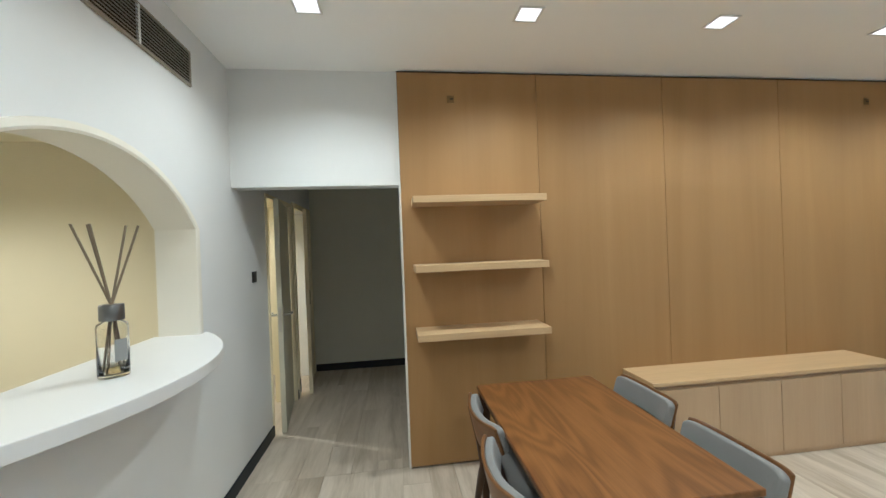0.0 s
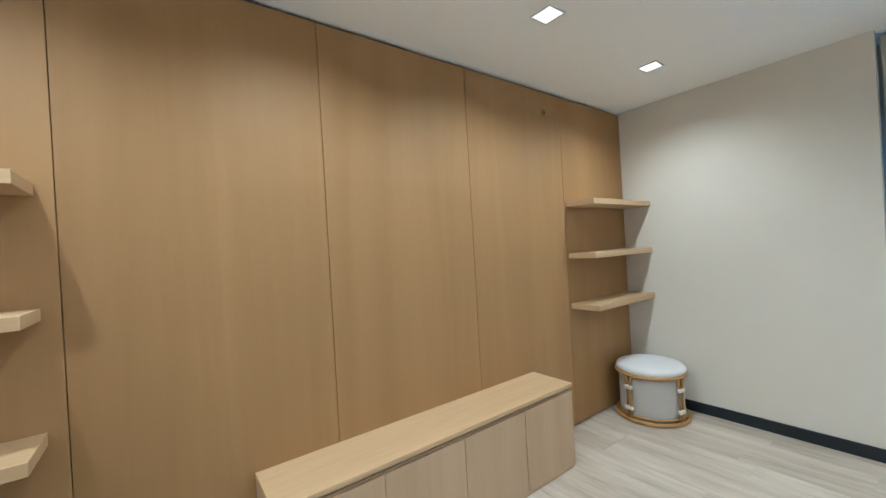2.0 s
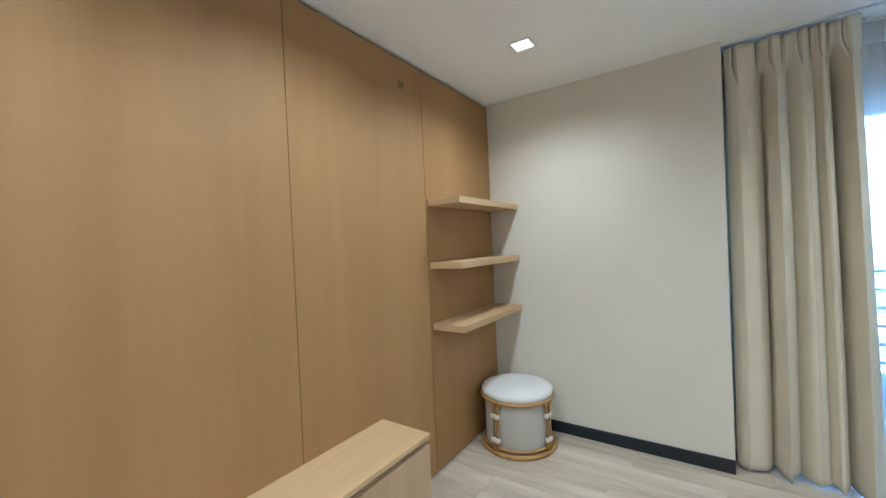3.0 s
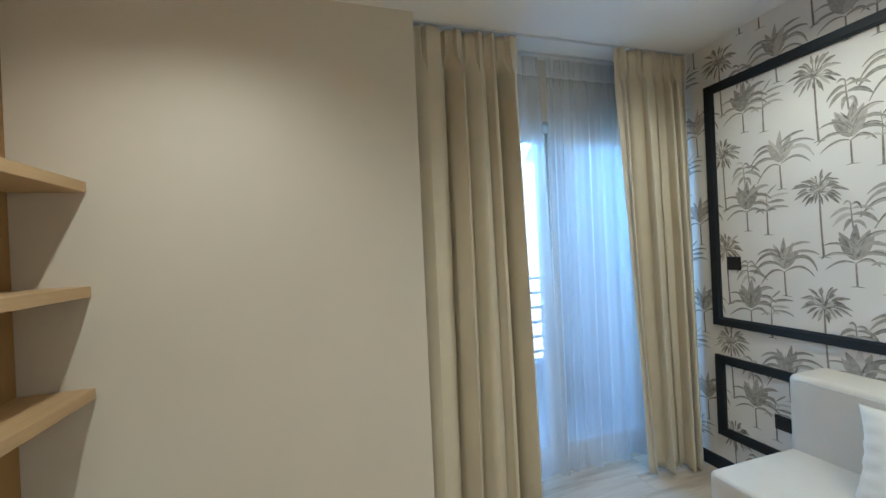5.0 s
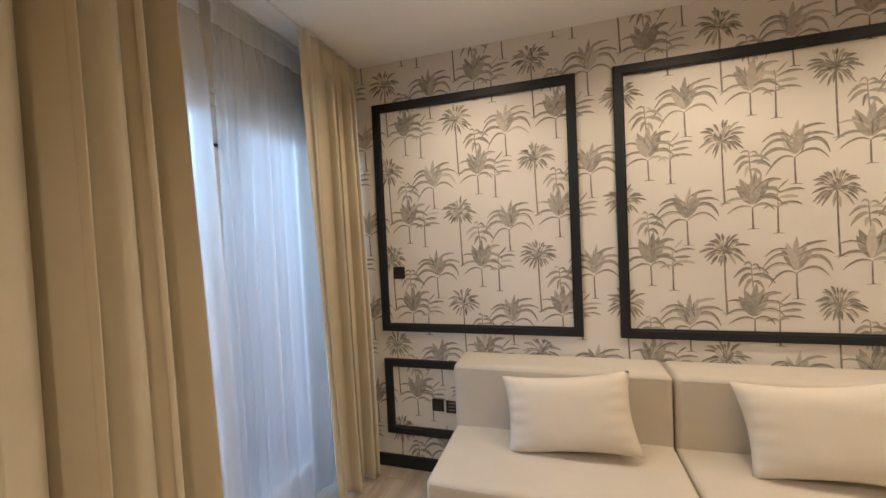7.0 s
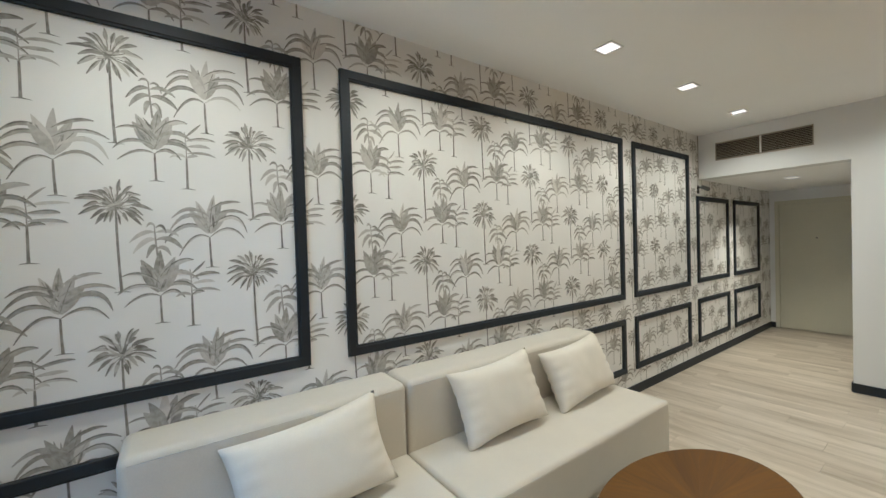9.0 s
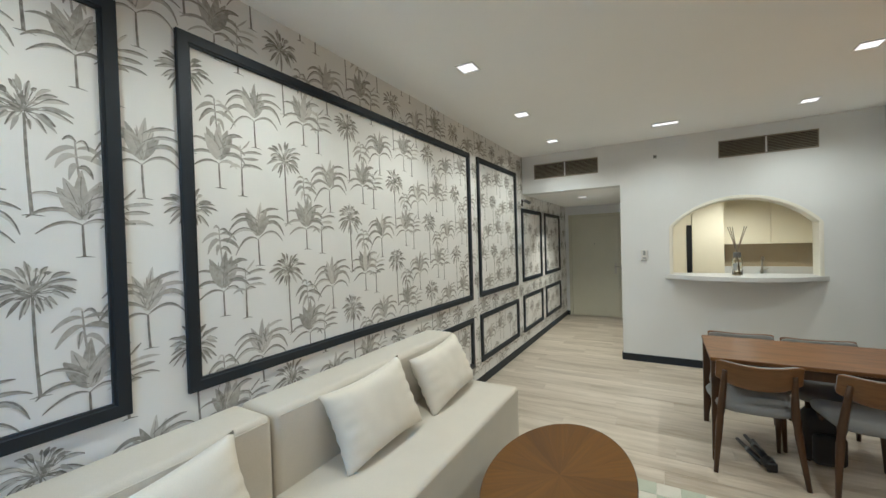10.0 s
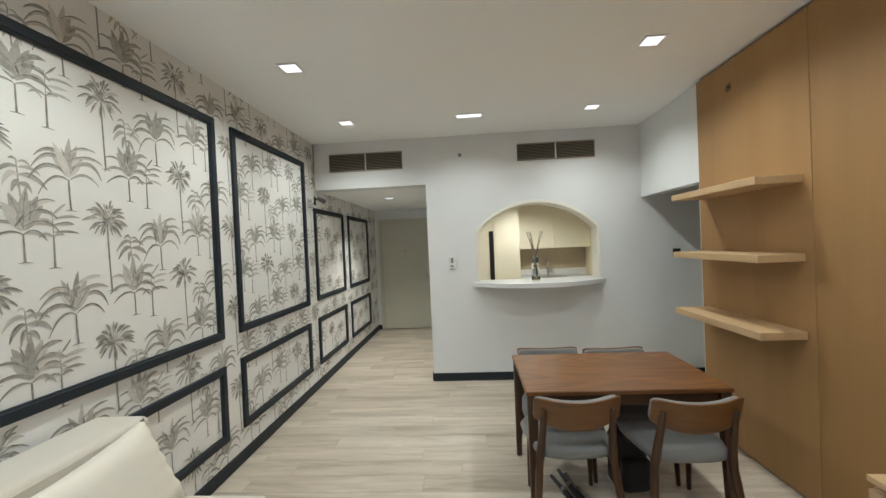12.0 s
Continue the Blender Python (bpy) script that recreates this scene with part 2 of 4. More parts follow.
def floor_material():
    """Greige vinyl planks: long soft streaks, varied from plank to plank."""
    k = Nodes("greige oak plank")
    info = k.n("ObjectInfo")
    v = k.coords((1, 0.11, 1))
    add = k.t.nodes.new("ShaderNodeVectorMath")
    add.operation = "MULTIPLY_ADD"
    k.link(info.outputs["Random"], add.inputs[0])
    add.inputs[1].default_value = (41, 29, 0)
    k.link(v, add.inputs[2])
    v = add.outputs[0]
    a, b = k.noise(v, 9.0, 4.0, 0.6, 0.5), k.noise(v, 75.0, 4.0, 0.6)
    col = k.ramp(a, [(0.34, (0.272, 0.219, 0.152)), (0.5, (0.514, 0.448, 0.352)), (0.66, (0.707, 0.635, 0.532))])
    col = k.mix(col, k.ramp(b, [(0.3, (0.383, 0.325, 0.247)), (0.65, (0.646, 0.576, 0.471))]), 0.3)
    col = k.mix(col, k.ramp(info.outputs["Random"], [(0.0, (0.383, 0.325, 0.242)), (1.0, (0.686, 0.616, 0.509))]), 0.34)
    k.colour(col)
    k.set(Roughness=0.42)
    k.bump(b, 0.06, 0.001)
    return k.m


PLANK = floor_material()


def print_material(name, c):
    """Watercolour ink: each leaf a little lighter or darker, with washed patches."""
    k = Nodes(name)
    g = k.n("NewGeometry")
    v = k.coords()
    wash = k.noise(v, 45.0, 3.0)
    col = k.ramp(g.outputs["Random Per Island"], [(0.0, shade(c, 0.72)), (1.0, shade(c, 1.35))])
    col = k.mix(col, k.ramp(wash, [(0.35, shade(c, 0.8)), (0.7, (0.62, 0.60, 0.55))]), 0.4)
    k.colour(col)
    k.set(Roughness=0.85)
    return k.m


INK = [print_material("dark ink", (0.185, 0.172, 0.145)), print_material("grey ink", (0.355, 0.335, 0.292)), print_material("pale ink", (0.53, 0.505, 0.455))]


# ---- mesh helpers ----
def mesh_of(bm, name, material, smooth=False):
    me = bpy.data.meshes.new(name)
    bm.normal_update()
    bm.to_mesh(me)
    bm.free()
    for m in material if isinstance(material, (list, tuple)) else [material]:
        me.materials.append(m)
    if smooth:
        for p in me.polygons:
            p.use_smooth = True
    return me


def part(name, bm, material, parent=None, label="", smooth=False, at=None):
    """One bmesh as one mesh object under a thing or a part."""
    ob = new(name, mesh_of(bm, name, material, smooth))
    if parent is not None:
        ob.parent = parent
    if at is not None:
        ob.matrix_basis = at
    if label:
        tagged(ob, label)
    return ob


def thing(name, m, label, category, group="", kind=""):
    ob = new(name)
    ob.empty_display_size = 0.1
    ob.matrix_basis = m
    return tagged(ob, label, category, group, kind)


def solo(name, bm, material, label, category, m=None, group="", kind="", smooth=False):
    ob = part(name, bm, material, None, "", smooth, m)
    return tagged(ob, label, category, group, kind)


def box(x0, x1, y0, y1, z0, z1, bevel=0.0, segments=2, bm=None):
    b = bmesh.new()
    bmesh.ops.create_cube(b, size=1.0, matrix=Matrix.LocRotScale(((x0 + x1) / 2, (y0 + y1) / 2, (z0 + z1) / 2), None, (x1 - x0, y1 - y0, z1 - z0)))
    if bevel:
        bmesh.ops.bevel(b, geom=b.edges[:], offset=bevel, segments=segments, affect="EDGES", profile=0.5)
    return join(bm, b)


def join(into, b):
    if into is None:
        return b
    me = bpy.data.meshes.new("tmp")
    b.to_mesh(me)
    b.free()
    into.from_mesh(me)
    bpy.data.meshes.remove(me)
    return into


def cyl(x, y, z0, z1, r0, r1=None, n=24, bevel=0.0, bm=None, m=None):
    b = bmesh.new()
    bmesh.ops.create_cone(b, cap_ends=True, segments=n, radius1=r0, radius2=r0 if r1 is None else r1, depth=z1 - z0,
                          matrix=Matrix.Translation((x, y, (z0 + z1) / 2)))
    if bevel:
        rim = [e for e in b.edges if len(e.link_faces) == 2 and any(len(f.verts) > 4 for f in e.link_faces)]
        bmesh.ops.bevel(b, geom=rim, offset=bevel, segments=3, affect="EDGES", profile=0.5)
    if m is not None:
        b.transform(m)
    return join(bm, b)


def tube(points, radius, n=8, bm=None, closed=False):
    """A round tube along a line of points; radius may be one number or one per point."""
    b = bmesh.new()
    pts = [Vector(p) for p in points]
    rings = []
    for i, p in enumerate(pts):
        if closed:
            d = pts[(i + 1) % len(pts)] - pts[i - 1]
        else:
            d = pts[min(i + 1, len(pts) - 1)] - pts[max(i - 1, 0)]
        q = d.to_track_quat("Z", "Y")
        r = radius[i] if isinstance(radius, (list, tuple)) else radius
        rings.append([b.verts.new(p + q @ Vector((r * math.cos(2 * math.pi * k / n), r * math.sin(2 * math.pi * k / n), 0))) for k in range(n)])
    for i in range(len(rings) if closed else len(rings) - 1):
        a, c = rings[i], rings[(i + 1) % len(rings)]
        for k in range(n):
            b.faces.new((a[k], a[(k + 1) % n], c[(k + 1) % n], c[k]))
    if not closed:
        b.faces.new(rings[0][::-1]), b.faces.new(rings[-1])
    return join(bm, b)


def prism(outline, z0, z1, bevel=0.0, holes=None):
    """An outline in x, y pulled up from z0 to z1."""
    b = bmesh.new()
    f = b.faces.new([b.verts.new((x, y, z0)) for x, y in outline])
    r = bmesh.ops.extrude_face_region(b, geom=[f])
    for v in r["geom"]:
        if isinstance(v, bmesh.types.BMVert):
            v.co.z = z1
    bmesh.ops.recalc_face_normals(b, faces=b.faces[:])
    if bevel:
        rim = [e for e in b.edges if abs(e.verts[0].co.z - e.verts[1].co.z) < 1e-5]
        bmesh.ops.bevel(b, geom=rim, offset=bevel, segments=2, affect="EDGES", profile=0.5)
    return b


def grid(nu, nv, f):
    """A sheet of nu x nv cells through f(u, v), u and v from 0 to 1."""
    b = bmesh.new()
    rows = [[b.verts.new(f(i / nu, j / nv)) for i in range(nu + 1)] for j in range(nv + 1)]
    for j in range(nv):
        for i in range(nu):
            b.faces.new((rows[j][i], rows[j][i + 1], rows[j + 1][i + 1], rows[j + 1][i]))
    return b


def thicken(ob, t, offset=0.0):
    s = ob.modifiers.new("thickness", "SOLIDIFY")
    s.thickness, s.offset = t, offset
    return ob


def structure(name, bm, material, label, category="wall"):
    return solo(name, bm, material, label, category, kind="structure")


def to_world(bm, m):
    bm.transform(m)
    return bm


# ---- structure ----
X1, Y1 = 6.262, 3.705        # east wall, face of the wood panelling
HDR_Y, HDR_Z, NICHE_X = 3.75, 2.03, 1.152
CORR_Y, CORR_X = 1.325, -2.84
W = 0.20                      # wall thickness

# south wall with the wallpaper, all along room and corridor
wall_south = structure("wall_south", box(CORR_X - W, 6.62, -W, 0.0, -0.1, CEIL + 0.1), PAPER, "cream wallpapered wall printed with grey palm trees")
# west wall with the arched serving hatch and the corridor mouth
A0, A1, SPRING, APEX, LEDGE = 1.905, 3.255, 1.72, 2.030, 1.138
half, rise = (A1 - A0) / 2, APEX - SPRING
radius = (half * half + rise * rise) / (2 * rise)


def arch_points(n=28, grow=0.0):
    cy, cz = (A0 + A1) / 2, APEX - radius
    a = math.asin(half / radius)
    return [(cy + (radius + grow) * math.sin(-a + 2 * a * i / n), cz + (radius + grow) * math.cos(-a + 2 * a * i / n)) for i in range(n + 1)]


def wall_west_mesh():
    b = bmesh.new()
    pieces = []
    # left pier, right pier, part under the hatch, strips over the arch
    pieces.append([(CORR_Y, -0.1), (A0, -0.1), (A0, CEIL + 0.1), (CORR_Y, CEIL + 0.1)])
    pieces.append([(A1, -0.1), (4.43, -0.1), (4.43, CEIL + 0.1), (A1, CEIL + 0.1)])
    pieces.append([(A0, -0.1), (A1, -0.1), (A1, 1.085), (A0, 1.085)])
    arc = arch_points()
    for (ya, za), (yb, zb) in zip(arc, arc[1:]):
        pieces.append([(ya, za), (yb, zb), (yb, CEIL + 0.1), (ya, CEIL + 0.1)])
    pieces.append([(0.0, CORR), (CORR_Y, CORR), (CORR_Y, CEIL + 0.1), (0.0, CEIL + 0.1)])
    pieces.append([(4.43, 2.09), (5.23, 2.09), (5.23, CEIL + 0.1), (4.43, CEIL + 0.1)])
    pieces.append([(5.23, -0.1), (5.33, -0.1), (5.33, CEIL + 0.1), (5.23, CEIL + 0.1)])
    pieces.append([(5.33, 2.065), (6.07, 2.065), (6.07, CEIL + 0.1), (5.33, CEIL + 0.1)])
    pieces.append([(6.07, -0.1), (6.4, -0.1), (6.4, CEIL + 0.1), (6.07, CEIL + 0.1)])
    for p in pieces:
        front = [b.verts.new((0.0, y, z)) for y, z in p]
        back = [b.verts.new((-W, y, z)) for y, z in p]
        b.faces.new(front), b.faces.new(back[::-1])
        for i in range(len(p)):
            j = (i + 1) % len(p)
            b.faces.new((front[j], front[i], back[i], back[j]))
    bmesh.ops.remove_doubles(b, verts=b.verts[:], dist=1e-4)
    seen = {}
    for f in b.faces:
        seen.setdefault(tuple(round(c, 4) for c in f.calc_center_median()), []).append(f)
    bmesh.ops.delete(b, geom=[f for fs in seen.values() if len(fs) > 1 for f in fs], context="FACES")
    bmesh.ops.recalc_face_normals(b, faces=b.faces[:])
    return b


wall_west = structure("wall_west", wall_west_mesh(), WHITE, "white painted wall with an arched serving hatch")
# cream reveal lining of the hatch with a slim projecting rim
def arch_trim():
    arc = [(A0, LEDGE)] + arch_points() + [(A1, LEDGE)]
    b = bmesh.new()
    loops = []
    cy, cz = (A0 + A1) / 2, 1.5
    for y, z in arc:
        inward = Vector((0, cy - y, (cz - z) if z > SPRING + 0.02 else 0)).normalized()
        p = Vector((0, y, z))
        loops.append([b.verts.new(p + inward * d + Vector((x, 0, 0))) for x, d in ((0.0, -0.032), (0.009, -0.030), (0.011, -0.004), (0.006, 0.007), (-W - 0.004, 0.007), (-W - 0.004, -0.010))])
    for a, c in zip(loops, loops[1:]):
        for k in range(5):
            b.faces.new((a[k], a[k + 1], c[k + 1], c[k]))
    bmesh.ops.recalc_face_normals(b, faces=b.faces[:])
    return b


structure("trim_arch", arch_trim(), LINING, "cream plaster lining round the arched hatch", "trim")
# east wall: beige return, then the window recess behind the curtains
WEND = 1.985
structure("wall_east", box(X1, X1 + 0.14, WEND, Y1 + 0.3, -0.1, CEIL + 0.1), BEIGE, "plain beige textured wall beside the curtains")
WX = 6.60
wb = box(WX, WX + W, 1.76, Y1 + 0.3, -0.1, CEIL + 0.1)
box(WX, WX + W, -W, 0.14, -0.1, CEIL + 0.1, bm=wb)
box(WX, WX + W, 0.14, 1.76, 2.42, CEIL + 0.1, bm=wb)
structure("wall_window", wb, BEIGE, "beige window wall above the balcony door")
# north: header over the passage, hall walls
nb = box(-W, NICHE_X, HDR_Y, HDR_Y + 0.12, HDR_Z, CEIL + 0.1)
structure("wall_header", nb, WHITE, "white bulkhead wall over the passage opening")
structure("wall_north", box(NICHE_X, X1 + 0.4, Y1 + 0.03, Y1 + 0.18, -0.1, CEIL + 0.1), WHITE, "white wall behind the oak panelling")
hb = box(-W, 2.3, 6.19, 6.39, -0.1, CEIL)
box(2.1, 2.3, Y1 + 0.18, 6.19, -0.1, CEIL, bm=hb)
structure("wall_hall", hb, GREY_WALL, "pale grey painted wall at the end of the hall")
# corridor and kitchen partitions
structure("wall_corridor", box(CORR_X, -W, CORR_Y, CORR_Y + 0.14, -0.1, CEIL), WHITE, "white corridor wall")
KX, KN, KC_Z = -2.98, 4.0, 2.42
ew = box(CORR_X - W, CORR_X, 0.0, 0.07, -0.1, CEIL)
box(CORR_X - W, CORR_X, 1.09, CORR_Y + 0.1, -0.1, CEIL, bm=ew)
box(CORR_X - W, CORR_X, 0.07, 1.09, 2.12, CEIL, bm=ew)
structure("wall_entrance", ew, WHITE, "white wall round the entrance door")
# unseen panel added to stop light leaking round the closed door
structure("wall_light_stop", box(CORR_X - W - 0.12, CORR_X - W - 0.01, -0.2, CORR_Y + 0.3, -0.12, CEIL + 0.1), WHITE, "unseen white panel that stops light leaking round the entrance door")
structure("wall_kitchen_west", box(KX - W, KX, CORR_Y + 0.14, KN + 0.1, -0.1, CEIL), CREAM, "cream kitchen wall")
structure("wall_kitchen_north", box(KX, -W, KN, KN + 0.14, -0.1, CEIL), CREAM, "cream kitchen side wall")
bw = box(-2.0, -1.8, KN + 0.14, 6.4, -0.1, CEIL)
box(-1.8, -W, 6.2, 6.4, -0.1, CEIL, bm=bw)
structure("wall_bathroom", bw, CREAM, "cream bathroom wall behind the open door")
# ceilings
structure("ceiling", box(-0.0, 6.62, -0.0, HDR_Y + 0.05, CEIL, CEIL + 0.12), CEILING_PAINT, "smooth white painted ceiling", "ceiling")
structure("ceiling_corridor", box(CORR_X, -W, 0.0, CORR_Y, CORR, CORR + 0.1), CEILING_PAINT, "lowered white corridor ceiling", "ceiling")
structure("ceiling_kitchen", box(KX, -W, CORR_Y + 0.14, KN, KC_Z, KC_Z + 0.1), CREAM, "cream kitchen ceiling", "ceiling")
structure("ceiling_hall", box(0.0, 2.1, HDR_Y + 0.12, 6.19, 2.4, 2.5), CEILING_PAINT, "white hall ceiling", "ceiling")
structure("ceiling_bathroom", box(-1.8, -W, KN + 0.14, 6.2, 2.4, 2.5), CEILING_PAINT, "white bathroom ceiling", "ceiling")
# added out of view so no sun or sky leaks past the ceilings
structure("roof", box(-3.4, 6.95, -0.4, 6.6, CEIL + 0.125, CEIL + 0.3), CEILING_PAINT, "unseen slab over the rooms that keeps sun and sky out", "roof")

floor = structure("floor", box(-3.3, WX + W, -0.3, 6.5, -0.12, -0.006), PLANK, "pale greige wood-look plank floor", "floor")


# ---- baseboards, rails and panelling ----
def skirting(x0, x1, y0, y1, h=0.092):
    structure("baseboard", box(x0, x1, y0, y1, 0.0, h, 0.003, 1), CHARCOAL, "low charcoal painted baseboard", "baseboard")


skirting(CORR_X, 6.58, 0.0, 0.016)
skirting(0.0, 0.014, CORR_Y + 0.0, 4.43)
skirting(-W, 0.0, CORR_Y - 0.014, CORR_Y)
skirting(X1 - 0.014, X1, WEND, Y1)
skirting(0.014, 2.1, 6.176, 6.19)
skirting(0.0, 0.014, 5.23, 5.28)
skirting(CORR_X, CORR_X + 0.014, 0.016, 0.07)


def moulding(x0, x1, z0, z1, w=0.056, d=0.022):
    t = thing("wall_moulding", pose((x0 + x1) / 2, 0.0, z0), "charcoal rectangular wood moulding on the palm wallpaper", "moulding", "wall mouldings")
    hx, h = (x1 - x0) / 2, z1 - z0

    def rail(name, a, b, along_x, inner):
        bm = bmesh.new()
        prof = [(0.0, 0.0), (0.0, d * 0.88), (w * 0.06, d), (w * 0.80, d), (w * 0.86, d * 0.72), (w, d * 0.66), (w, 0.0)]
        ring = []
        for end in (0, 1):
            r = []
            for s, y in prof:
                if along_x:
                    zz = s if inner > 0 else h - s
                    xx = (-hx + s) if end == 0 else (hx - s)
                    r.append(bm.verts.new((xx, y, zz)))
                else:
                    xx = (-hx + s) if inner > 0 else (hx - s)
                    zz = s if end == 0 else h - s
                    r.append(bm.verts.new((xx, y, zz)))
            ring.append(r)
        n = len(prof)
        for i in range(n):
            j = (i + 1) % n
            bm.faces.new((ring[0][i], ring[0][j], ring[1][j], ring[1][i]))
        bm.faces.new(ring[0]), bm.faces.new(ring[1][::-1])
        bmesh.ops.recalc_face_normals(bm, faces=bm.faces[:])
        part(name, bm, CHARCOAL, t)

    rail("bottom_rail", -hx, hx, True, 1)
    rail("top_rail", -hx, hx, True, -1)
    rail("side_rail", 0, h, False, 1)
    rail("side_rail", 0, h, False, -1)
    return t


for mx0, mx1 in ((4.873, 6.218), (1.808, 4.667), (0.317, 1.614)):
    moulding(mx0, mx1, 0.984, 2.566)
    moulding(mx0, mx1, 0.250, 0.786)
for mx0, mx1 in ((-0.945, 0.085), (-2.255, -1.155)):
    moulding(mx0, mx1, 1.0, 2.085)
    moulding(mx0, mx1, 0.250, 0.795)

# oak panelling: five tall panels with shadow joints, a dark gap under the ceiling
panelling = thing("wood_panelling", pose(NICHE_X, Y1, 0), "tall warm oak veneer wall panels with slim joints", "panelling", kind="structure")
SEAMS = [NICHE_X, 2.18, 3.20, 4.223, 5.277, X1]
for pa, pb in zip(SEAMS, SEAMS[1:]):
    part("panel", box(-(pb - pa) / 2 + 0.0016, (pb - pa) / 2 - 0.0016, 0.0, 0.028, 0.012, CEIL - 0.022, 0.0015, 1), OAK, panelling, at=pose((pa + pb) / 2 - NICHE_X, 0, 0))
part("end_strip", box(-0.012, 0.002, 0.004, 0.17, 0.0, HDR_Z - 0.002), TRIM_WHITE, panelling, "white edge strip of the panelling")
# dark sheet: the shade of joints and top gap put into its colour
part("backing", box(0.0, X1 - NICHE_X, 0.0285, 0.031, 0.0, CEIL - 0.001), WALNUT, panelling, "dark sheet coloured as the shade in the panel gaps")


# ---- doors ----
def door_handle(parent, y, z, side, x):
    b = box(x - 0.004 if side < 0 else x, x if side < 0 else x + 0.004, y - 0.02, y + 0.02, z - 0.11, z + 0.11, 0.001, 1)
    part("backplate", b, STEEL, parent, "brushed steel backplate")
    sx = x + side * 0.05
    part("lever", tube([(x, y, z + 0.03), (sx, y, z + 0.03), (sx + side * 0.012, y + 0.03, z + 0.03), (sx + side * 0.012, y + 0.12, z + 0.028)], 0.011, 10), STEEL, parent, "brushed steel lever", True)


# entrance door at the end of the corridor, closed
d1 = thing("door_1", pose(CORR_X - 0.05, 0.07, 0), "closed olive-cream entrance door with a peephole and steel handle", "door", kind="structure")
fr = box(0.0, 0.062, 0.0, 0.055, 0.0, 2.12, 0.003, 1)
box(0.0, 0.062, 0.965, 1.02, 0.0, 2.12, 0.003, 1, fr)
box(0.0, 0.062, 0.055, 0.965, 2.065, 2.12, 0.003, 1, fr)
part("door_frame", fr, DOOR_PAINT, d1)
part("leaf", box(0.0, 0.045, 0.058, 0.962, 0.008, 2.062, 0.003, 1), DOOR_PAINT, d1)
part("peephole", cyl(0, 0, 0, 0.006, 0.012, m=pose(0.045, 0.51, 1.5, 0, 90, 0)), PEWTER, d1)
door_handle(d1, 0.90, 1.0, 1, 0.045)
# bathroom door, ajar into the hall
d2 = thing("door_2", pose(-0.02, 5.20, 0, 0, 0, 9.5), "ajar cream door with steel lever handles", "door", kind="structure")
part("leaf", box(-0.042, 0.0, -0.755, 0.0, 0.008, 2.05, 0.002, 1), DOOR_PAINT, d2)
part("lock_plate", box(-0.034, -0.010, -0.7575, -0.755, 0.89, 1.105, 0.0005, 1), STEEL, d2, "brushed steel lock plate")
door_handle(d2, -0.70, 1.0, 1, 0.0)
door_handle(d2, -0.70, 1.0, -1, -0.042)
db = box(-W - 0.01, 0.012, 4.42, 4.445, 0.0, 2.095, 0.002, 1)
box(-W - 0.01, 0.012, 5.21, 5.238, 0.0, 2.095, 0.002, 1, db)
box(-W - 0.01, 0.012, 4.445, 5.21, 2.06, 2.095, 0.002, 1, db)
structure("door_frame", db, CREAM, "cream door frame of the bathroom", "door frame")
d3 = thing("door_3", pose(0.0, 5.33, 0), "ajar cream hall door with a dark lock plate", "door", kind="structure")
fr = box(0.0, 0.02, -0.05, 0.0, 0.0, 2.12, 0.002, 1)
box(0.0, 0.02, 0.74, 0.79, 0.0, 2.12, 0.002, 1, fr)
box(0.0, 0.02, 0.0, 0.74, 2.06, 2.12, 0.002, 1, fr)
part("door_frame", fr, CREAM, d3)
leaf3 = part("leaf", box(-0.04, 0.0, -0.725, 0.0, 0.008, 2.05, 0.002, 1), CREAM, d3, at=pose(0.012, 0.733, 0, 0, 0, 10.5))
part("lock_plate", box(0.0, 0.005, -0.71, -0.675, 1.0, 1.15, 0.001, 1), BLACK, leaf3, "black lock plate")
part("kick_vent", box(0.012, 0.02, -0.03, 0.02, 0.05, 0.19, 0.001, 1), BLACK, d3, "black low vent")

# ---- balcony door and outside ----
win = thing("window_1", pose(WX + 0.06, 0.95, 0), "white framed double balcony door with clear glass", "window", kind="structure")
part("window_frame", join(join(box(0, 0.07, -0.81, -0.76, 0.0, 2.42, 0.003, 1), box(0, 0.07, 0.76, 0.81, 0.0, 2.42, 0.003, 1)),
     box(0, 0.07, -0.76, 0.76, 2.36, 2.42, 0.003, 1)), ALU, win)
part("window_sill", box(-0.02, 0.09, -0.76, 0.76, 0.0, 0.03, 0.003, 1), ALU, win)
for sgn in (-1, 1):
    y_in, y_out = (0.004, 0.755) if sgn > 0 else (-0.755, -0.004)
    lf = box(0.008, 0.058, y_in, y_in + 0.07, 0.035, 2.356, 0.004, 1)
    box(0.008, 0.058, y_out - 0.07, y_out, 0.035, 2.356, 0.004, 1, lf)
    box(0.008, 0.058, y_in + 0.07, y_out - 0.07, 2.296, 2.356, 0.004, 1, lf)
    box(0.008, 0.058, y_in + 0.07, y_out - 0.07, 0.035, 0.135, 0.004, 1, lf)
    leaf = part("door_leaf", lf, ALU, win)
    gl = part("pane", box(0.03, 0.036, y_in + 0.07, y_out - 0.07, 0.135, 2.296), PANE, leaf)
    gl.visible_shadow = False
part("bolt", box(-0.008, 0.008, -0.085, -0.03, 2.148, 2.163, 0.001, 1), BLACK, win, "small black top bolt")
part("bolt", box(-0.008, 0.008, -0.05, 0.005, 0.197, 0.212, 0.001, 1), BLACK, win, "small black bottom bolt")
part("handle", tube([(0.008, 0.04, 1.0), (-0.04, 0.04, 1.0), (-0.04, 0.04, 0.88)], 0.009, 8), STEEL, win, "steel lever", True)

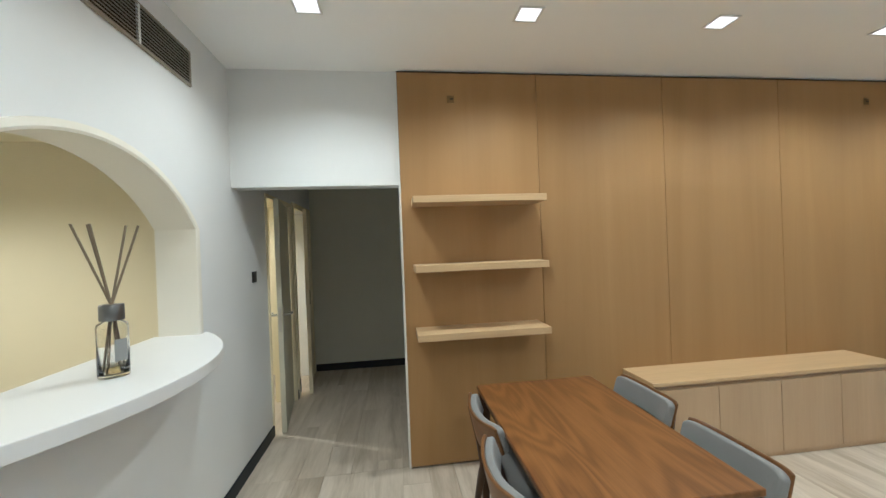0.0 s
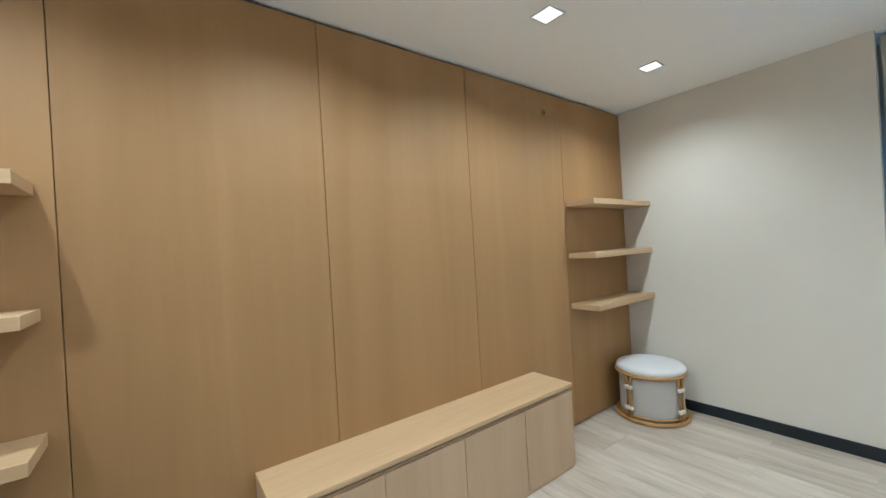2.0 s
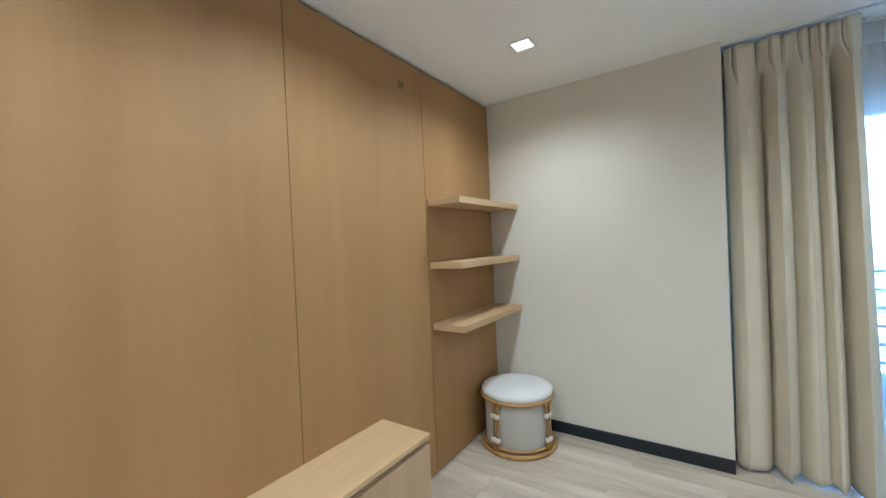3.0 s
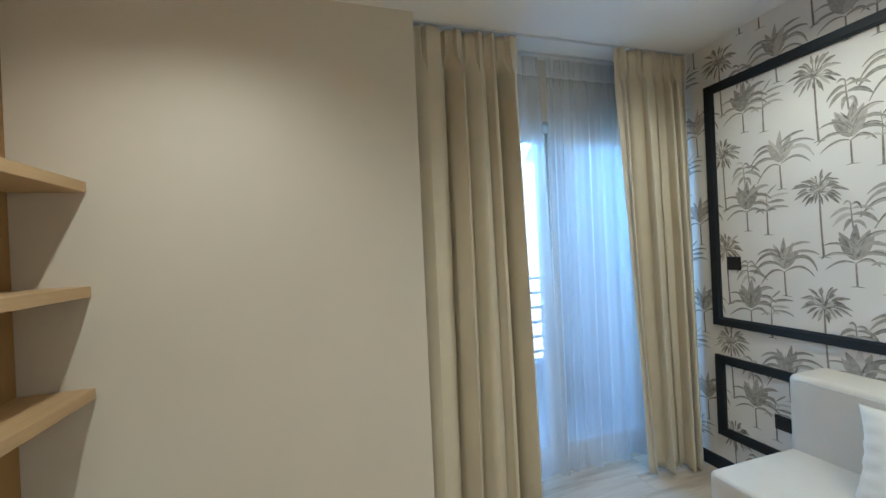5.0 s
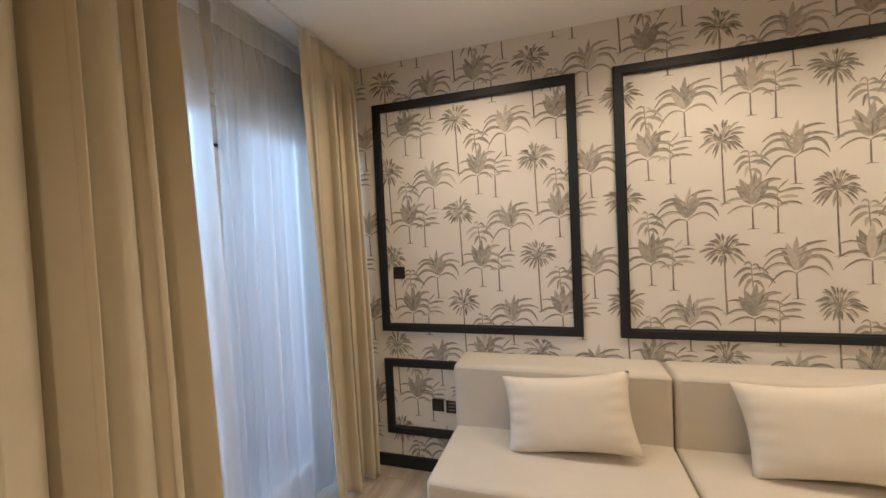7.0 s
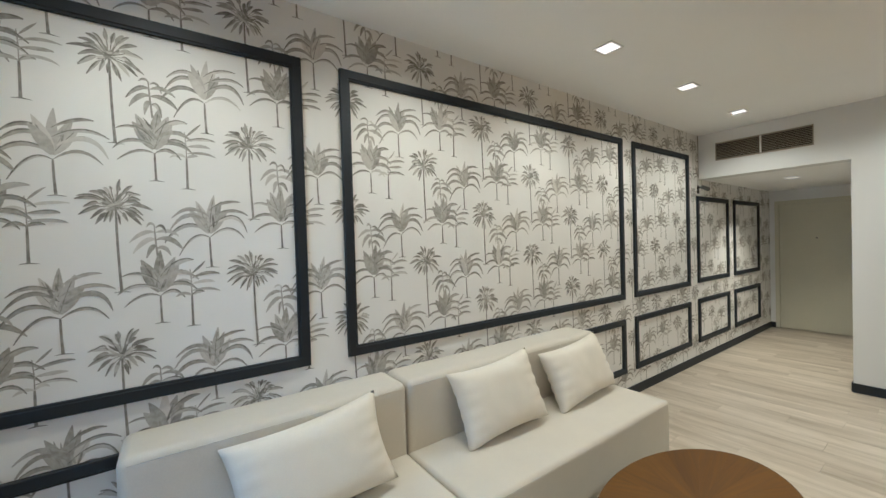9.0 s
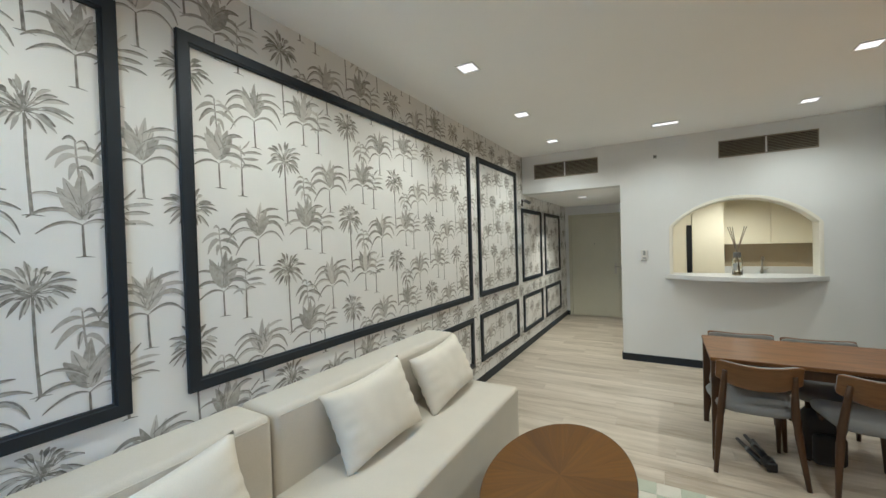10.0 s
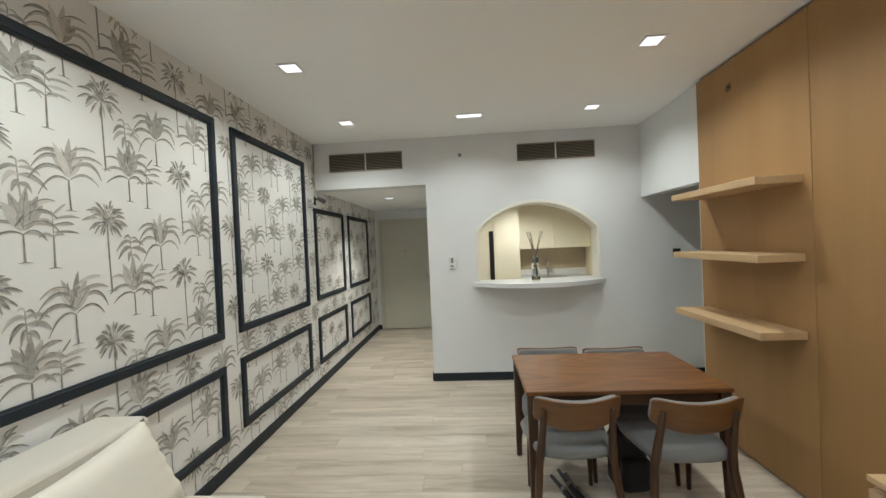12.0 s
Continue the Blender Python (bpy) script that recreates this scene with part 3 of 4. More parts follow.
structure("balcony_floor", box(WX + W, 8.1, -0.2, 3.4, -0.25, -0.03), TILE, "pale tiled balcony floor", "floor")
structure("wall_balcony_side", box(WX + W, 8.05, 0.0, 0.15, -0.1, 2.549), BALCONY, "pale rendered balcony side wall")
structure("wall_balcony_far", box(WX + W, 8.05, 3.3, 3.45, -0.1, 2.549), BALCONY, "pale rendered balcony end wall")
structure("ceiling_balcony", box(WX + W, 8.2, -0.2, 3.5, 2.55, 2.95), CEILING_PAINT, "white painted balcony soffit", "ceiling")
structure("balcony_kerb", box(7.93, 8.07, 0.15, 3.3, -0.03, 0.30, 0.006, 1), BALCONY, "low rendered upstand under the railing", "kerb")
rl = thing("balcony_railing", pose(8.0, 1.7, 0.30), "dark painted metal balcony railing", "railing")
for k in range(6):
    part("rail", box(-0.012, 0.012, -1.55, 1.6, 0.09 + k * 0.16, 0.115 + k * 0.16, 0.003, 1), RAIL, rl)
for k in range(6):
    part("post", box(-0.018, 0.018, -1.53 + k * 0.62, -1.494 + k * 0.62, 0.0, 0.93, 0.003, 1), RAIL, rl)

bld = thing("apartment_building", pose(46, -14, -22), "sunlit cream apartment block seen beyond the balcony", "building")
part("wall", box(0, 14, -40, 40, 0, 34), FACADE, bld)
part("roof", box(-0.4, 14.4, -40.4, 40.4, 34, 34.9), FACADE, bld)
far_pane = mesh_of(box(-0.10, 0.05, -0.8, 0.8, 0.0, 1.7), "window", FACADE_GLASS)
for fz in range(3, 10):
    for fy in range(-7, 8):
        o = new("window", far_pane)
        o.parent = bld
        o.location = (-0.02, fy * 5.0, fz * 3.4)
structure("ground", box(-900, 900, -900, 900, -24, -22), DUST, "pale dusty ground far below", "ground")


# ---- curtains ----
def curtain(name, x, y_a, y_b, yb_a, yb_b, z0, z1, folds, amp, material, label, seed, pleats=True, t=0.004, n=None, rows=66):
    rnd = random.Random(seed)
    ph = [rnd.uniform(0, 6.28) for _ in range(6)]
    n = n or folds * 48
    H = z1 - z0

    def f(u, v):
        y = (y_a + (y_b - y_a) * u) * v + (yb_a + (yb_b - yb_a) * u) * (1 - v)
        w = u + 0.046 * math.sin(7 * u + ph[0]) + 0.020 * math.sin(17 * u + ph[5]) + 0.012 * math.sin(3.1 * v + ph[1]) * (1 - v)
        a = 2 * math.pi * folds * w + 0.35 * math.sin(2.2 * v + ph[2])
        mod = 0.74 + 0.50 * math.sin(2 * math.pi * folds * 0.37 * u + ph[3])
        body = amp * mod * (0.86 * math.sin(a) + 0.24 * math.sin(2 * a + ph[4]) + 0.16 * math.sin(3.3 * v + 5 * u))
        top = max(0.0, min(1.0, (v - (1 - 0.26 / H)) / (0.15 / H)))
        top = top * top * (3 - 2 * top)
        crest = max(0.0, math.sin(2 * a))
        pinch = 0.22 * amp * math.sin(a) + 0.75 * amp * crest ** 3 * (0.72 + 0.28 * math.cos(10 * a)) - 0.16 * amp
        s = top if pleats else 0.0
        spread = 1.0 + 0.18 * (1 - v)
        roll = 1.0 if pleats and amp > 0.04 else 0.0
        hem = 0.006 * math.sin(a + 0.6) if v < 0.01 else 0.0
        return (x + (body * spread) * (1 - s) + pinch * s, y - (0.012 * math.sin(2 * a) * roll - 0.15 * amp * math.cos(a)) * (1 - s), z0 + H * v + hem)

    b = grid(n, rows, f)
    if isinstance(material, list):
        for fc in b.faces:
            fc.material_index = 1 if fc.calc_center_median().z > z1 - 0.12 else 0
    ob = solo(name, b, material, label, "curtain", smooth=True)
    if t:
        thicken(ob, t)
    return ob


C_LABEL = "beige linen curtain with pinch pleats hanging to the floor"
cl = curtain("curtain", 6.345, 1.965, 1.335, 1.965, 1.285, 0.02, 2.820, 5, 0.072, CURTAIN, C_LABEL, 3)
cr = curtain("curtain", 6.315, 0.655, 0.035, 0.50, 0.035, 0.03, 2.820, 6, 0.062, CURTAIN, C_LABEL, 8)
curtain("sheer_curtain", 6.505, 1.80, 1.095, 1.80, 1.03, 0.03, 2.81, 6, 0.026, [SHEER, SHEER_BAND], "sheer white voile curtain lit from behind", 5, t=0)
curtain("sheer_curtain", 6.51, 1.030, 0.12, 1.04, 0.12, 0.03, 2.81, 8, 0.026, [SHEER, SHEER_BAND], "sheer white voile curtain lit from behind", 6, t=0)
for tx in (6.33, 6.505):
    tr = box(tx - 0.006, tx + 0.006, 0.02, WEND - 0.01, 2.833, CEIL, 0.002, 1)
    solo("curtain_track", tr, ALU, "white slim curtain track under the ceiling", "curtain track")


# ---- ceiling lamps, vents and wall fixtures ----
def downlight(x, y, z, w=0.142, l=0.142, n=1):
    t = thing("ceiling_light", pose(x, y, z), "square white recessed ceiling spotlight, lit", "ceiling light", "recessed ceiling lights")
    b = box(-w / 2, w / 2, -l / 2, -l / 2 + 0.014, -0.007, 0.0, 0.002, 1)
    box(-w / 2, w / 2, l / 2 - 0.014, l / 2, -0.007, 0.0, 0.002, 1, b)
    box(-w / 2, -w / 2 + 0.014, -l / 2 + 0.014, l / 2 - 0.014, -0.007, 0.0, 0.002, 1, b)
    box(w / 2 - 0.014, w / 2, -l / 2 + 0.014, l / 2 - 0.014, -0.007, 0.0, 0.002, 1, b)
    part("trim_ring", b, TRIM_WHITE, t)
    for k in range(n):
        y0 = -l / 2 + 0.014 + k * (l - 0.028) / n
        y1 = y0 + (l - 0.028) / n - (0.008 if n > 1 else 0)
        part("diffuser", box(-w / 2 + 0.014, w / 2 - 0.014, y0, y1, -0.004, -0.001), LED, t, "glowing diffuser")
    return t


for lx, ly in LAMPS:
    downlight(lx, ly, CEIL)
downlight(0.67, 1.85, CEIL, 0.125, 0.27, 2)
downlight(-1.05, 0.67, CORR)


def vent(y0, y1, z0, z1):
    t = thing("air_vent", pose(0.0, (y0 + y1) / 2, z0), "grey-brown slatted air vent grille in two halves", "air vent", "air vents")
    L, H = y1 - y0, z1 - z0
    # near-black sheet, the shade between the slats put into its colour
    part("backing", box(0.001, 0.004, -L / 2, L / 2, 0, H), VENT_DARK, t)
    fr = box(0.0, 0.012, -L / 2 - 0.006, L / 2 + 0.006, -0.006, 0.004, 0.001, 1)
    box(0.0, 0.012, -L / 2 - 0.006, L / 2 + 0.006, H - 0.004, H + 0.006, 0.001, 1, fr)
    box(0.0, 0.012, -L / 2 - 0.006, -L / 2 + 0.004, 0.004, H - 0.004, 0.001, 1, fr)
    box(0.0, 0.012, L / 2 - 0.004, L / 2 + 0.006, 0.004, H - 0.004, 0.001, 1, fr)
    part("frame", fr, VENT_BROWN, t)
    part("mullion", box(0.0, 0.014, -0.008, 0.008, 0.004, H - 0.004, 0.001, 1), TRIM_WHITE, t, "white centre bar")
    n = 11
    for h0, h1 in ((-L / 2 + 0.004, -0.008), (0.008, L / 2 - 0.004)):
        me = mesh_of(to_world(box(-0.0062, 0.0062, h0, h1, -0.0018, 0.0018), pose(0, 0, 0, 0, 32, 0)), "slat", VENT_BROWN)
        for k in range(n):
            o = new("slat", me)
            o.parent = t
            o.location = (0.0095, 0, H * (k + 0.5) / n)


vent(0.197, 1.057, 2.503, 2.702)
vent(2.394, 3.252, 2.515, 2.700)

sn = thing("ceiling_sensor", pose(0.0, 1.735, 2.617), "small grey square sensor on the white wall", "sensor")
part("plate", box(0, 0.012, -0.02, 0.02, -0.02, 0.02, 0.002, 1), SCREEN_GREY, sn)
part("lens", cyl(0, 0, 0, 0.006, 0.009, m=pose(0.012, 0, 0, 0, 90, 0)), BLACK, sn)
th = thing("thermostat", pose(0.0, 1.595, 1.31), "white wall thermostat with a small grey display", "thermostat")
part("body", box(0, 0.022, -0.036, 0.036, 0.0, 0.14, 0.005, 2), TRIM_WHITE, th)
part("display", box(0.022, 0.024, -0.014, 0.014, 0.065, 0.125, 0.0008, 1), SCREEN_GREY, th, "grey display")
part("button", box(0.022, 0.025, -0.02, 0.02, 0.018, 0.04, 0.0008, 1), SCREEN_GREY, th, "grey button strip")


def black_plate(name, m, label, category, w=0.084, h=0.084, slots=0):
    """A wall plate facing +y of its own pose."""
    t = thing(name, m, label, category)
    part("plate", box(-w / 2, w / 2, 0, 0.009, -h / 2, h / 2, 0.003, 2), BLACK, t)
    if slots:
        for k in range(slots):
            part("slot", box(-w * 0.26, w * 0.26, 0.009, 0.0115, -h * 0.28 + k * h * 0.28, -h * 0.28 + k * h * 0.28 + 0.008, 0.0005, 1), SCREEN_GREY, t)
    else:
        part("rocker", box(-w * 0.36, w * 0.36, 0.009, 0.0125, -h * 0.36, h * 0.36, 0.0015, 1), BLACK, t)
    return t


black_plate("light_switch", pose(6.075, 0.0, 1.395), "square black light switch on the palm wallpaper", "switch")
black_plate("power_socket", pose(5.835, 0.0, 0.475), "square black power socket beside the sofa", "socket")
black_plate("data_socket", pose(5.735, 0.0, 0.470), "square black data socket beside the sofa", "socket", slots=3)
black_plate("light_switch", pose(0.0, 4.11, 1.395, 0, 0, -90), "square black light switch on the white wall", "switch")
black_plate("light_switch", pose(-0.10, 4.445, 1.42), "small black switch in the door reveal", "switch", 0.06)

cb = thing("wall_camera", pose(0.03, 0.0, 2.17), "small black bracket camera on the corridor wall", "camera")
part("bracket", box(-0.02, 0.02, 0.0, 0.012, -0.05, 0.05, 0.002, 1), BLACK, cb)
part("arm", tube([(0, 0.01, 0.02), (0, 0.05, 0.03), (0.01, 0.07, 0.02)], 0.009, 8), BLACK, cb, "", True)
part("housing", cyl(0, 0, -0.05, 0.05, 0.026, 0.022, 16, 0.004, m=pose(-0.01, 0.08, 0.01, 70, 0, 60)), PEWTER, cb, "grey camera housing", True)

for hx, hz in ((1.535, 2.635), (5.064, 2.655)):
    hk = thing("speaker_plate", pose(hx, Y1, hz), "tiny brass outlet plate high on the oak panel", "outlet")
    part("plate", box(-0.026, 0.026, -0.004, 0.0, -0.026, 0.026, 0.0015, 1), BRASS, hk)
    part("slot", box(-0.004, 0.02, -0.006, -0.004, -0.004, 0.005, 0.0005, 1), BLACK, hk, "black slot")


# ---- serving hatch ledge and reed diffuser ----
def ledge_outline():
    y0, y1, sag = 1.825, 3.325, 0.315
    pts = []
    for i in range(33):
        s = -1 + 2 * i / 32
        pts.append((0.012 + sag * (1 - abs(s) ** 2.1), (y0 + y1) / 2 + (y1 - y0) / 2 * s))
    return pts + [(0.0, y1), (0.0, A1 - 0.001), (-W - 0.03, A1 - 0.001), (-W - 0.03, A0 + 0.001), (0.0, A0 + 0.001), (0.0, y0)]


ledge = solo("hatch_counter", prism(ledge_outline(), 1.086, LEDGE, 0.004), SOLID_TOP, "white curved solid-surface counter through the arched hatch", "counter", kind="structure")

df = thing("reed_diffuser", pose(0.045, 2.54, LEDGE), "clear glass reed diffuser with a dark collar on the hatch counter", "diffuser")


def lathe(profile, n=28):
    b = bmesh.new()
    rings = [[b.verts.new((r * math.cos(2 * math.pi * k / n), r * math.sin(2 * math.pi * k / n), z)) for k in range(n)] for r, z in profile]
    for a, c in zip(rings, rings[1:]):
        for k in range(n):
            b.faces.new((a[k], a[(k + 1) % n], c[(k + 1) % n], c[k]))
    b.faces.new(rings[0][::-1]), b.faces.new(rings[-1])
    bmesh.ops.recalc_face_normals(b, faces=b.faces[:])
    return b


part("bottle", lathe([(0.044, 0.0), (0.048, 0.004), (0.048, 0.185), (0.044, 0.196), (0.026, 0.205), (0.026, 0.21), (0.022, 0.21), (0.022, 0.203), (0.040, 0.19), (0.044, 0.18), (0.044, 0.012), (0.02, 0.010)]), BOTTLE, df, "clear glass bottle", True)
part("oil", lathe([(0.02, 0.0125), (0.0435, 0.0135), (0.0435, 0.032), (0.02, 0.0325)]), OIL, df, "thin rest of pale oil", True)
part("collar", lathe([(0.024, 0.206), (0.036, 0.206), (0.038, 0.209), (0.038, 0.262), (0.036, 0.265), (0.010, 0.265)]), PEWTER, df, "dark pewter collar", True)
part("label", box(-0.02, 0.02, -0.0500, -0.0487, 0.06, 0.14, bm=None), SCREEN_GREY, df, "small grey label", at=pose(0, 0, 0, 0, 0, 60))
for k, (dx, dy) in enumerate(((-0.07, -0.075), (-0.045, -0.035), (0.015, 0.07), (0.05, 0.085), (-0.02, -0.06))):
    part("reed", tube([(-dx * 0.35, -dy * 0.35, 0.016), (0, 0, 0.26), (dx, dy, 0.56)], 0.0042, 8), REED, df)

# ---- kitchen behind the hatch ----
KF = -2.38
for ya, yb in ((2.70, 3.13), (3.13, 3.56), (3.56, KN - 0.003)):
    t = thing("base_cabinet", pose(KX + 0.002, ya, 0), "cream lacquered kitchen base cabinet", "cabinet", "kitchen base cabinets")
    part("body", box(0, KF - KX - 0.02, 0.001, yb - ya - 0.001, 0.0, 0.88, 0.002, 1), CAB_CREAM, t)
    part("door", box(KF - KX - 0.018, KF - KX, 0.003, yb - ya - 0.003, 0.1, 0.87, 0.002, 1), CAB_CREAM, t)
wt = thing("kitchen_worktop", pose(KX + 0.001, 2.70, 0.88), "white kitchen worktop with an upstand", "worktop")
part("slab", box(0, KF - KX + 0.02, 0.001, KN - 2.702, 0.0005, 0.04, 0.003, 1), SOLID_TOP, wt)
part("upstand", box(0, 0.02, 0.001, KN - 2.702, 0.0405, 0.16, 0.002, 1), SOLID_TOP, wt)
solo("sink", box(0, 0.36, 0, 0.5, 0.0, 0.006, 0.002, 1), STEEL, "low steel sink rim set in the white worktop", "sink", pose(KX + 0.14, 3.02, 0.92))
tpn = thing("kitchen_tap", pose(KX + 0.10, 3.27, 0.92), "chrome kitchen tap with a curved spout", "tap")
part("base", cyl(0, 0, 0, 0.06, 0.028, 0.022), STEEL, tpn, "", True)
part("spout", tube([(0, 0, 0.05), (0, 0, 0.22), (0.03, 0, 0.28), (0.10, 0, 0.29), (0.15, 0, 0.25)], 0.015, 10), STEEL, tpn, "", True)
part("lever", tube([(0, 0.02, 0.06), (0, 0.09, 0.10)], 0.009, 8), STEEL, tpn, "", True)
for ya, yb in ((2.72, 3.35), (3.35, KN - 0.003)):
    t = thing("wall_cabinet", pose(KX + 0.002, ya, 1.44), "cream lacquered kitchen wall cabinet", "cabinet", "kitchen wall cabinets")
    part("body", box(0, 0.33, 0.001, yb - ya - 0.001, 0, KC_Z - 1.445, 0.002, 1), CAB_CREAM, t)
    part("door", box(0.33, 0.35, 0.003, yb - ya - 0.003, 0.002, KC_Z - 1.447, 0.002, 1), CAB_CREAM, t)
solo("splashback", box(KX + 0.0005, KX + 0.006, 2.70, KN - 0.002, 1.042, 1.438), SPLASH, "beige glossy kitchen splashback", "splashback", kind="structure")
tc = thing("tall_cabinet", pose(KX + 0.002, CORR_Y + 0.145, 0), "tall cream cabinets with a dark vertical gap", "cabinet")
part("body", box(0, 0.60, 0.001, 1.225, 0, KC_Z - 0.003, 0.002, 1), CAB_CREAM, tc)
part("door", box(0.60, 0.62, 0.003, 0.68, 0.05, KC_Z - 0.02, 0.002, 1), CAB_CREAM, tc)
part("door", box(0.60, 0.62, 0.775, 1.222, 0.05, KC_Z - 0.02, 0.002, 1), CAB_CREAM, tc)
part("gap_strip", box(0.60, 0.615, 0.692, 0.768, 0.05, 1.79, 0.002, 1), BLACK, tc, "dark vertical strip")


# ---- shelves and sideboard ----
def wall_shelf(x0, x1, top, group):
    solo("wall_shelf", box(0, x1 - x0, -0.262, -0.0005, -0.046, 0.0, 0.0025, 2), OAK_X, "pale oak floating shelf on the oak panelling", "shelf", pose(x0, Y1, top), group)


for top in (1.908, 1.455, 1.005):
    wall_shelf(1.222, 2.125, top, "shelves by the passage")
for top in (1.925, 1.482, 1.050):
    wall_shelf(5.302, X1 - 0.001, top, "shelves by the window wall")

SX0, SX1, SY, SH = 2.79, 4.758, 3.36, 0.592
for k in range(4):
    w4 = (SX1 - SX0) / 4
    t = thing("sideboard_unit", pose(SX0 + k * w4, SY, 0), "pale oak sideboard unit with a plain push door", "cabinet", "sideboard units")
    part("body", box(0.0005, w4 - 0.0005, 0.022, Y1 - SY - 0.001, 0.0, SH - 0.05, 0.001, 1), OAK_DOOR, t)
    part("plinth", box(0.0005, w4 - 0.0005, 0.012, 0.0215, 0.0, 0.032), OAK_DOOR, t)
    part("door", box(0.0018, w4 - 0.0018, 0.0, 0.021, 0.034, SH - 0.056, 0.0015, 1), OAK_DOOR, t)
tb = box(0, SX1 - SX0, 0.03, Y1 - SY - 0.001, SH - 0.0495, SH - 0.026)
sb = thing("oak_worktop", pose(SX0, SY, 0), "pale oak top board along the sideboard with a shadow gap", "worktop")
part("spacer", tb, OAK_DOOR, sb)
part("board", box(-0.002, SX1 - SX0 + 0.002, -0.004, Y1 - SY - 0.001, SH - 0.0255, SH, 0.002, 1), OAK_X, sb)

# ---- ottoman ----
ot = thing("ottoman", pose(5.955, 3.385, 0), "round ottoman with white cushion top and rattan frame", "ottoman")
OR = 0.268
part("body", cyl(0, 0, 0.02, 0.42, OR - 0.012, OR - 0.012, 48, 0.01), OTTO_BODY, ot, "beige fabric drum", True)
part("cushion", lathe([(0.01, 0.40), (OR - 0.01, 0.40), (OR + 0.008, 0.415), (OR + 0.012, 0.437), (OR + 0.003, 0.455), (OR * 0.86, 0.470), (OR * 0.55, 0.480), (0.01, 0.484)], 48), OTTO_TOP, ot, "white domed cushion", True)
ring = lambda r, z, n=56: [(r * math.cos(2 * math.pi * k / n), r * math.sin(2 * math.pi * k / n), z) for k in range(n)]
part("ring", tube(ring(OR + 0.012, 0.018), 0.018, 10, closed=True), RATTAN, ot, "", True)
part("ring", tube(ring(OR + 0.010, 0.40), 0.013, 10, closed=True), RATTAN, ot, "", True)
part("ring", tube(ring(OR + 0.002, 0.055), 0.009, 8, closed=True), RATTAN, ot, "", True)
for k in range(4):
    ang = radians(77 + 90 * k)
    for s in (-0.065, 0.065):
        a2 = ang + s
        rr = OR + 0.010
        pts = [(rr * math.cos(a2 + s * 1.6), rr * math.sin(a2 + s * 1.6), 0.392), (rr * math.cos(a2 + s * 0.5), rr * math.sin(a2 + s * 0.5), 0.38), (rr * math.cos(a2), rr * math.sin(a2), 0.345),
               (rr * math.cos(a2), rr * math.sin(a2), 0.10), (rr * math.cos(a2), rr * math.sin(a2), 0.03)]
        part("cane_post", tube(pts, 0.012, 8), RATTAN, ot, "", True)
    for z in (0.115, 0.295):
        c, s2 = math.cos(ang), math.sin(ang)
        b = box(-0.014, 0.014, -0.036, 0.036, -0.017, 0.017, 0.006, 2)
        part("binding", b, WRAP, ot, "white cord binding", True, pose((OR + 0.012) * c, (OR + 0.012) * s2, z, 0, 0, math.degrees(ang)))


# ---- sofa and pillows ----
def cushion_block(x0, x1, y0, y1, z0, z1, r, seed, puff=0.008):
    """A firm upholstered block: rounded edges, a little crown and unevenness."""
    b = box(x0, x1, y0, y1, z0, z1)
    bmesh.ops.subdivide_edges(b, edges=b.edges[:], cuts=15, use_grid_fill=True)
    lo, hi = Vector((x0, y0, z0)), Vector((x1, y1, z1))
    for v in b.verts:
        for i in range(3):
            k, L = round((v.co[i] - lo[i]) / (hi[i] - lo[i]) * 16), hi[i] - lo[i]
            v.co[i] = lo[i] + (r * k / 4 if k <= 4 else L - r * (16 - k) / 4 if k >= 12 else r + (L - 2 * r) * (k - 4) / 8)
        c = Vector([max(lo[i] + r, min(hi[i] - r, v.co[i])) for i in range(3)])
        d = v.co - c
        if d.length > 1e-6:
            v.co = c + d.normalized() * r
        u = (v.co.x - x0) / (x1 - x0)
        w = (v.co.y - y0) / (y1 - y0)
        if v.co.z > z1 - r * 0.5:
            v.co.z += puff * math.sin(math.pi * u) * math.sin(math.pi * max(0, min(1, w)))
        v.co += Vector((0, 0, 0.002 * noise.noise(v.co * 4 + Vector((seed, 0, 0)))))
    for f in b.faces:
        f.smooth = True
    return b


S_LABEL = "cream upholstered sofa module with a low straight backrest"
for k, (sx0, sx1) in enumerate(((2.765, 4.458), (4.466, 5.63))):
    t = thing("sofa_module", pose((sx0 + sx1) / 2, 0.45, 0), S_LABEL, "sofa", "sofa modules")
    hw = (sx1 - sx0) / 2
    part("seat", cushion_block(-hw, hw, -0.41, 0.385, 0.035, 0.500, 0.028, k + 1), SOFA, t, "", True)
    part("backrest", cushion_block(-hw, hw, -0.425, -0.155, 0.45, 0.872, 0.035, k + 5, 0.004), SOFA, t, "", True)
    part("piping", tube([(-hw + 0.03, -0.158, 0.846), (hw - 0.03, -0.158, 0.846)], 0.0035, 6), SOFA, t, "", True)
    part("piping", tube([(-hw + 0.028, 0.380, 0.482), (hw - 0.028, 0.380, 0.482)], 0.0035, 6), SOFA, t, "", True)
    for fx in (-hw + 0.08, hw - 0.08):
        for fy in (-0.33, 0.32):
            part("foot", cyl(fx, fy, 0.0, 0.04, 0.02, 0.024, 16), BLACK, t)


